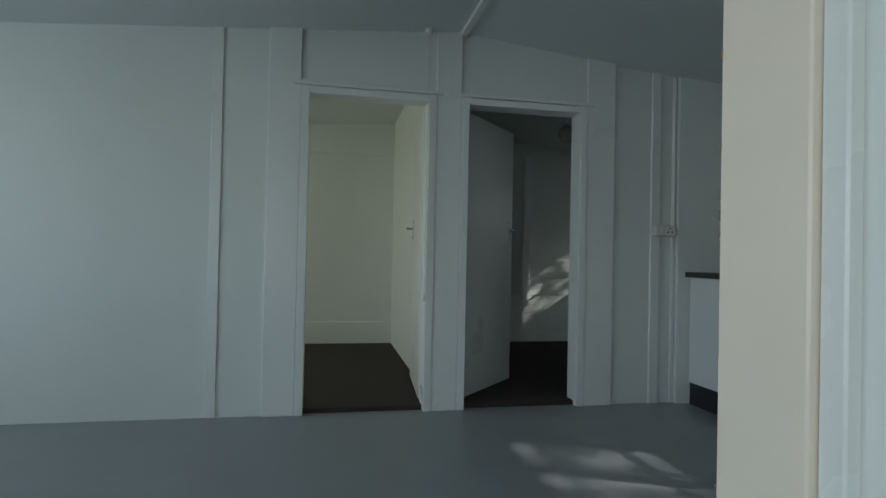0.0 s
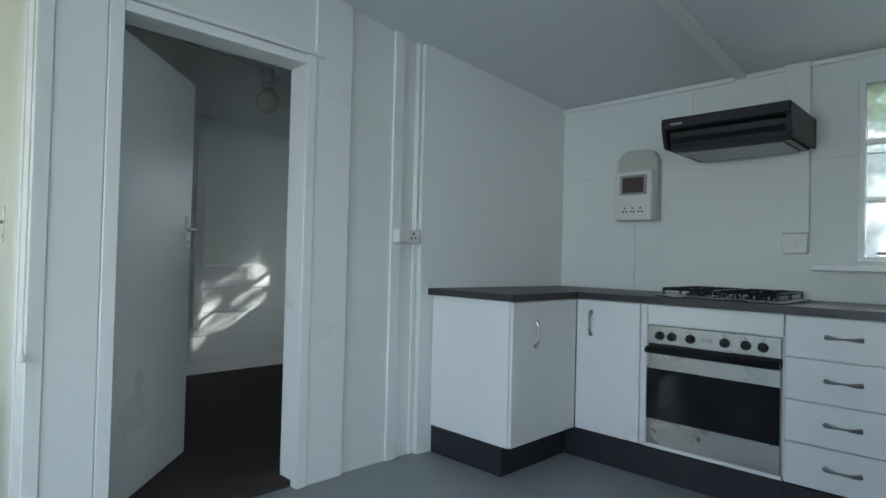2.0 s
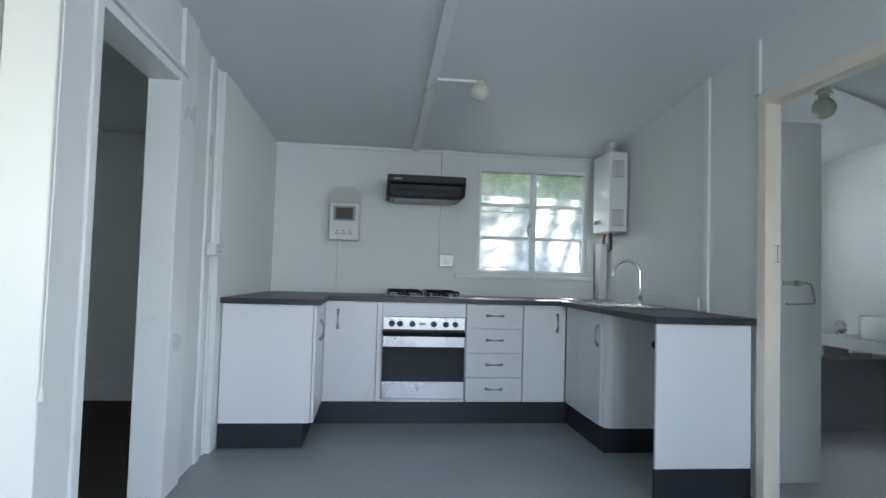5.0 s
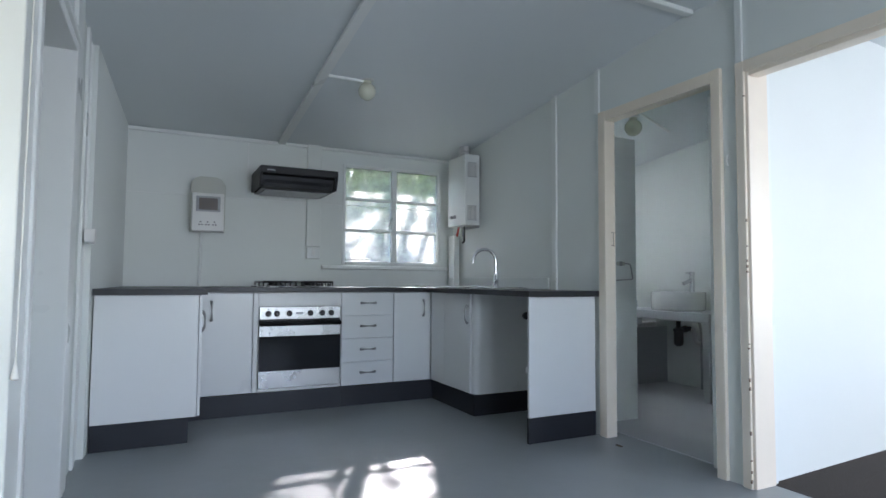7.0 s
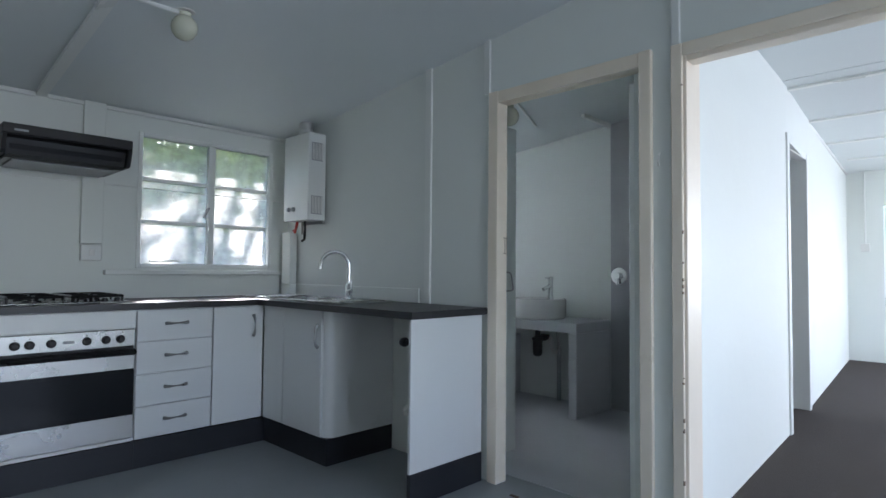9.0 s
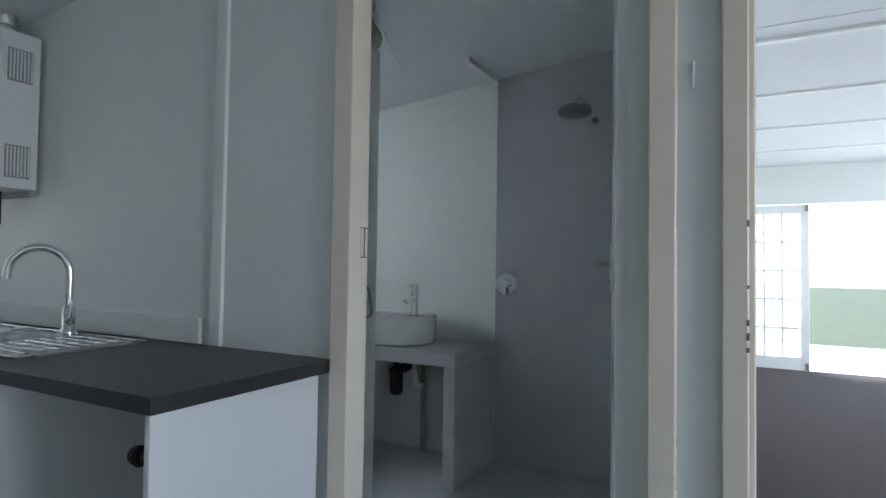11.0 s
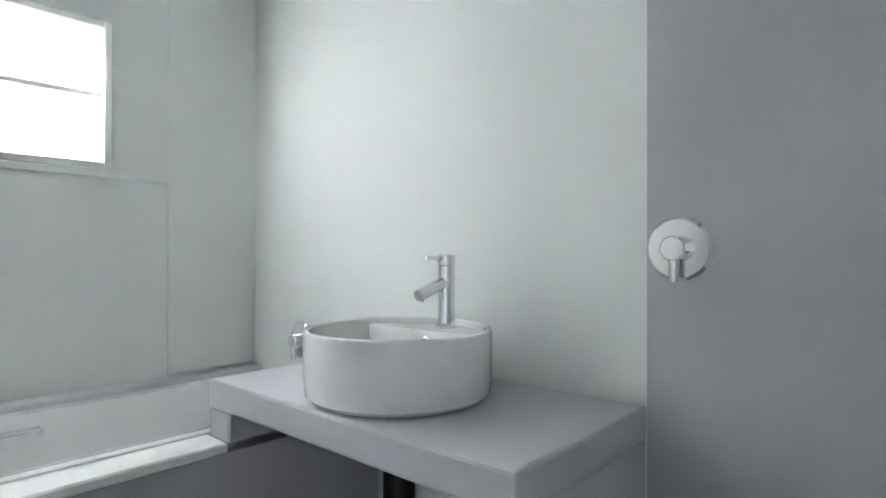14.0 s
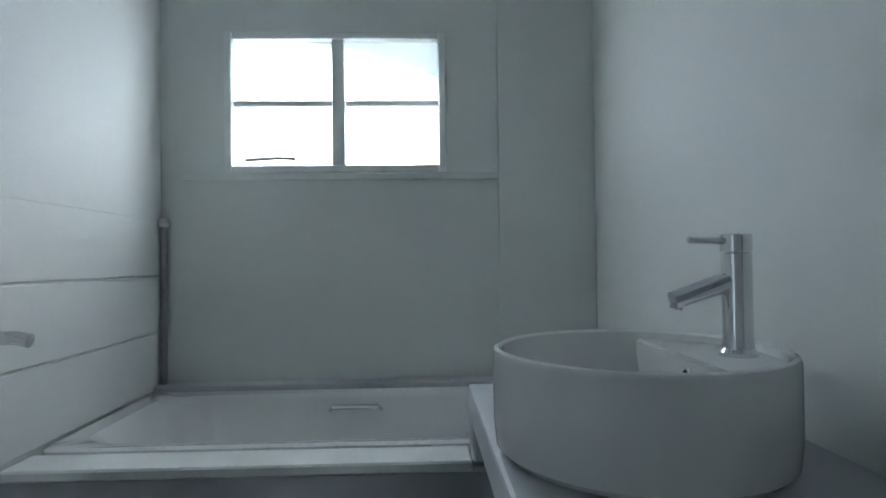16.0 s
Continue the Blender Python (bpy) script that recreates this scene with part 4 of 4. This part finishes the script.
part("apron", box(2.93, 2.965, YS + 0.004, 0.608, 0.005, 0.535), GREY, t, "grey screeded apron")
part("front_ledge", box(2.925, 3.04, -0.446, 0.608, 0.536, 0.562, 0.005), WHITE_TRIM, t, "white ledge")


def tub_ring(bm, x0, x1, y0, y1, z, power=6, n=56):
    cx, cy, rx, ry = (x0 + x1) / 2, (y0 + y1) / 2, (x1 - x0) / 2, (y1 - y0) / 2
    ring = []
    for k in range(n):
        a = 2 * math.pi * k / n
        c, s_ = math.cos(a), math.sin(a)
        ring.append(bm.verts.new((cx + rx * math.copysign(abs(c) ** (2 / power), c), cy + ry * math.copysign(abs(s_) ** (2 / power), s_), z)))
    return ring


bm = bmesh.new()
rings = [tub_ring(bm, 3.035, 3.64, YS + 0.01, 0.596, 0.48, 30), tub_ring(bm, 3.035, 3.64, YS + 0.01, 0.596, 0.568, 30), tub_ring(bm, 3.045, 3.635, YS + 0.02, 0.588, 0.574, 24), tub_ring(bm, 3.075, 3.60, -0.90, 0.54, 0.570, 8), tub_ring(bm, 3.09, 3.585, -0.88, 0.52, 0.55, 7), tub_ring(bm, 3.13, 3.55, -0.78, 0.45, 0.25, 5), tub_ring(bm, 3.18, 3.50, -0.70, 0.37, 0.18, 4)]
for a, b2 in zip(rings, rings[1:]):
    for i in range(len(a)):
        bm.faces.new((a[i - 1], a[i], b2[i], b2[i - 1]))
bm.faces.new(rings[-1])
part("shell", bm, CERAMIC, t, smooth=True)
part("back_ledge", box(3.641, 3.719, YS + 0.004, 0.608, 0.50, 0.592, 0.004), LIGHTGREY, t, "grey screeded ledge")
part("grip", tube([(3.585, -0.02, 0.515), (3.56, -0.03, 0.53), (3.56, -0.18, 0.53), (3.585, -0.19, 0.515)], 0.009, n=10), CHROME, t, "chrome grip", True)
p = thing("corner_pipe", (3.69, 0.586, 0.6), "white pipe with valve in the tub corner", "pipe")
part("pipe", tube([(3.69, 0.586, 0.592), (3.69, 0.586, 1.16)], 0.012, n=10), GREYPLASTIC, p, smooth=True)
part("valve", lathe([(0.018, 0), (0.022, 0.012), (0.014, 0.03)], (3.69, 0.586, 1.15), n=12), PLASTIC, p)
for z, d in ((0.575, 0.0), (0.776, 0.001), (0.978, 0.002)):
    strip("trim_tub_board", 1.971, 3.70, 0.600 + d, 0.6095, z, z + 0.198, WALL, "white boards at the end of the bathtub")
t = thing("bath_spout", (2.87, 0.599, 0.865), "short chrome bath spout on the boarded wall", "spout")
part("flange", lathe([(0.03, 0), (0.028, 0.008)], (2.87, 0.599, 0.865), (0, -1, 0), 20), CHROME, t)
part("spout", tube([(2.87, 0.60, 0.865), (2.87, 0.53, 0.865), (2.87, 0.50, 0.858)], 0.015, n=12), CHROME, t, smooth=True)
h = thing("roll_holder", (1.94, 0.590, 1.09), "chrome toilet roll holder on the boarded wall end", "roll holder")
part("plate", box(1.926, 1.9398, 0.530, 0.650, 1.078, 1.104, 0.003), OLDPLASTIC, h, "aged metal bracket")
part("clip", box(1.920, 1.9258, 0.560, 0.588, 1.075, 1.107, 0.002), NICKEL, h)
part("rod", tube([(1.932, 0.536, 1.092), (1.926, 0.508, 1.092), (1.922, 0.492, 1.087), (1.920, 0.485, 1.077), (1.918, 0.468, 0.994), (1.918, 0.473, 0.984), (1.918, 0.486, 0.980), (1.918, 0.628, 0.974), (1.918, 0.642, 0.980)], 0.0048, n=8), NICKEL, h, smooth=True)
f = thing("fallen_leaf", (1.49, 1.02, 0.002), "dry curled leaf on the floor", "leaf")
part("blade", box(1.465, 1.515, 1.005, 1.025, 0.0015, 0.006, 0.002), BARK, f)


# ---- outside ----
def tree(at, height, spread, count, seed, label, low=0.35):
    rng = random.Random(seed)
    t = thing("tree", at, label, "tree", "garden trees")
    x, y, z = at
    bm = tube([(x, y, z), (x + 0.1, y, z + height * 0.3), (x - 0.05, y + 0.1, z + height * 0.6), (x, y, z + height * 0.85)], [0.16, 0.13, 0.08, 0.03], n=8)
    centres = []
    for i in range(11):
        a, hh = rng.uniform(0, 6.28), rng.uniform(low, 0.9) * height
        rr = spread * rng.uniform(0.45, 0.95)
        e = Vector((x + math.cos(a) * rr, y + math.sin(a) * rr, z + hh + 0.3))
        tube([(x, y, z + hh * 0.75), (x + math.cos(a) * rr * 0.5, y + math.sin(a) * rr * 0.5, z + hh), e], [0.06, 0.04, 0.015], bm, 6)
        centres.append(e)
    centres.append(Vector((x, y, z + height * 0.9)))
    part("trunk", bm, BARK, t)
    verts, faces = [], []
    for i in range(count):
        c = rng.choice(centres)
        p = c + Vector((rng.gauss(0, 1), rng.gauss(0, 1), rng.gauss(0, 0.8))) * spread * 0.26
        s = rng.uniform(0.05, 0.11)
        u = Vector((rng.gauss(0, 1), rng.gauss(0, 1), rng.gauss(0, 1))).normalized()
        v = u.orthogonal().normalized()
        n = len(verts)
        verts += [p - u * s, p + v * s * 0.45, p + u * s, p - v * s * 0.45]
        faces.append((n, n + 1, n + 2, n + 3))
    me = bpy.data.meshes.new("crown")
    me.from_pydata(verts, [], faces)
    me.materials.append(LEAF)
    ob = new("crown", me)
    ob.parent = t
    ob.matrix_parent_inverse = Matrix.Translation(t.location).inverted()


tree((8.6, -0.6, -0.3), 6.2, 2.0, 6200, 1, "leafy green garden tree shading the kitchen window", 0.45)
tree((9.0, 3.0, -0.3), 4.0, 1.7, 4500, 2, "low leafy green tree outside the bedroom", 0.2)
tree((12.5, 1.2, -0.3), 4.2, 2.2, 7000, 3, "tall green garden tree behind the house", 0.15)
tree((11.5, 7.5, -0.3), 5.5, 2.3, 5000, 4, "dense green garden tree near the fence", 0.15)
tree((12.5, -3.5, -0.3), 5.5, 2.2, 4000, 5, "broad green garden tree past the bathroom", 0.15)
tree((8.0, 6.0, -0.3), 2.4, 1.1, 3000, 6, "bushy green shrub outside the bedroom window", 0.1)
# Added out of view, across the sun's path, to dim the second bedroom.
tree((7.0, 4.7, -0.3), 4.6, 1.5, 6000, 7, "dense leafy tree added to shade the bedroom window", 0.3)
tree((9.6, -1.3, -0.3), 3.2, 1.7, 7000, 8, "leafy green hedge tree facing the kitchen window", 0.08)
tree((10.4, 0.9, -0.3), 3.0, 1.8, 7000, 9, "rounded green hedge tree facing the kitchen window", 0.08)
for k, (x, y, h, w) in enumerate(((7.0, 1.5, 2.3, 1.1), (7.3, 0.4, 2.5, 1.2), (7.6, -0.8, 2.4, 1.2), (8.2, -2.0, 2.6, 1.2))):
    tree((x, y, -0.3), h, w, 4200, 20 + k, "dense green shrub below the kitchen window", 0.12)
structure("pavement", box(-2.5, 3.0, -9.0, YL - 0.15, -0.31, -0.04), CONCRETE, "sunlit pale concrete terrace", "pavement")
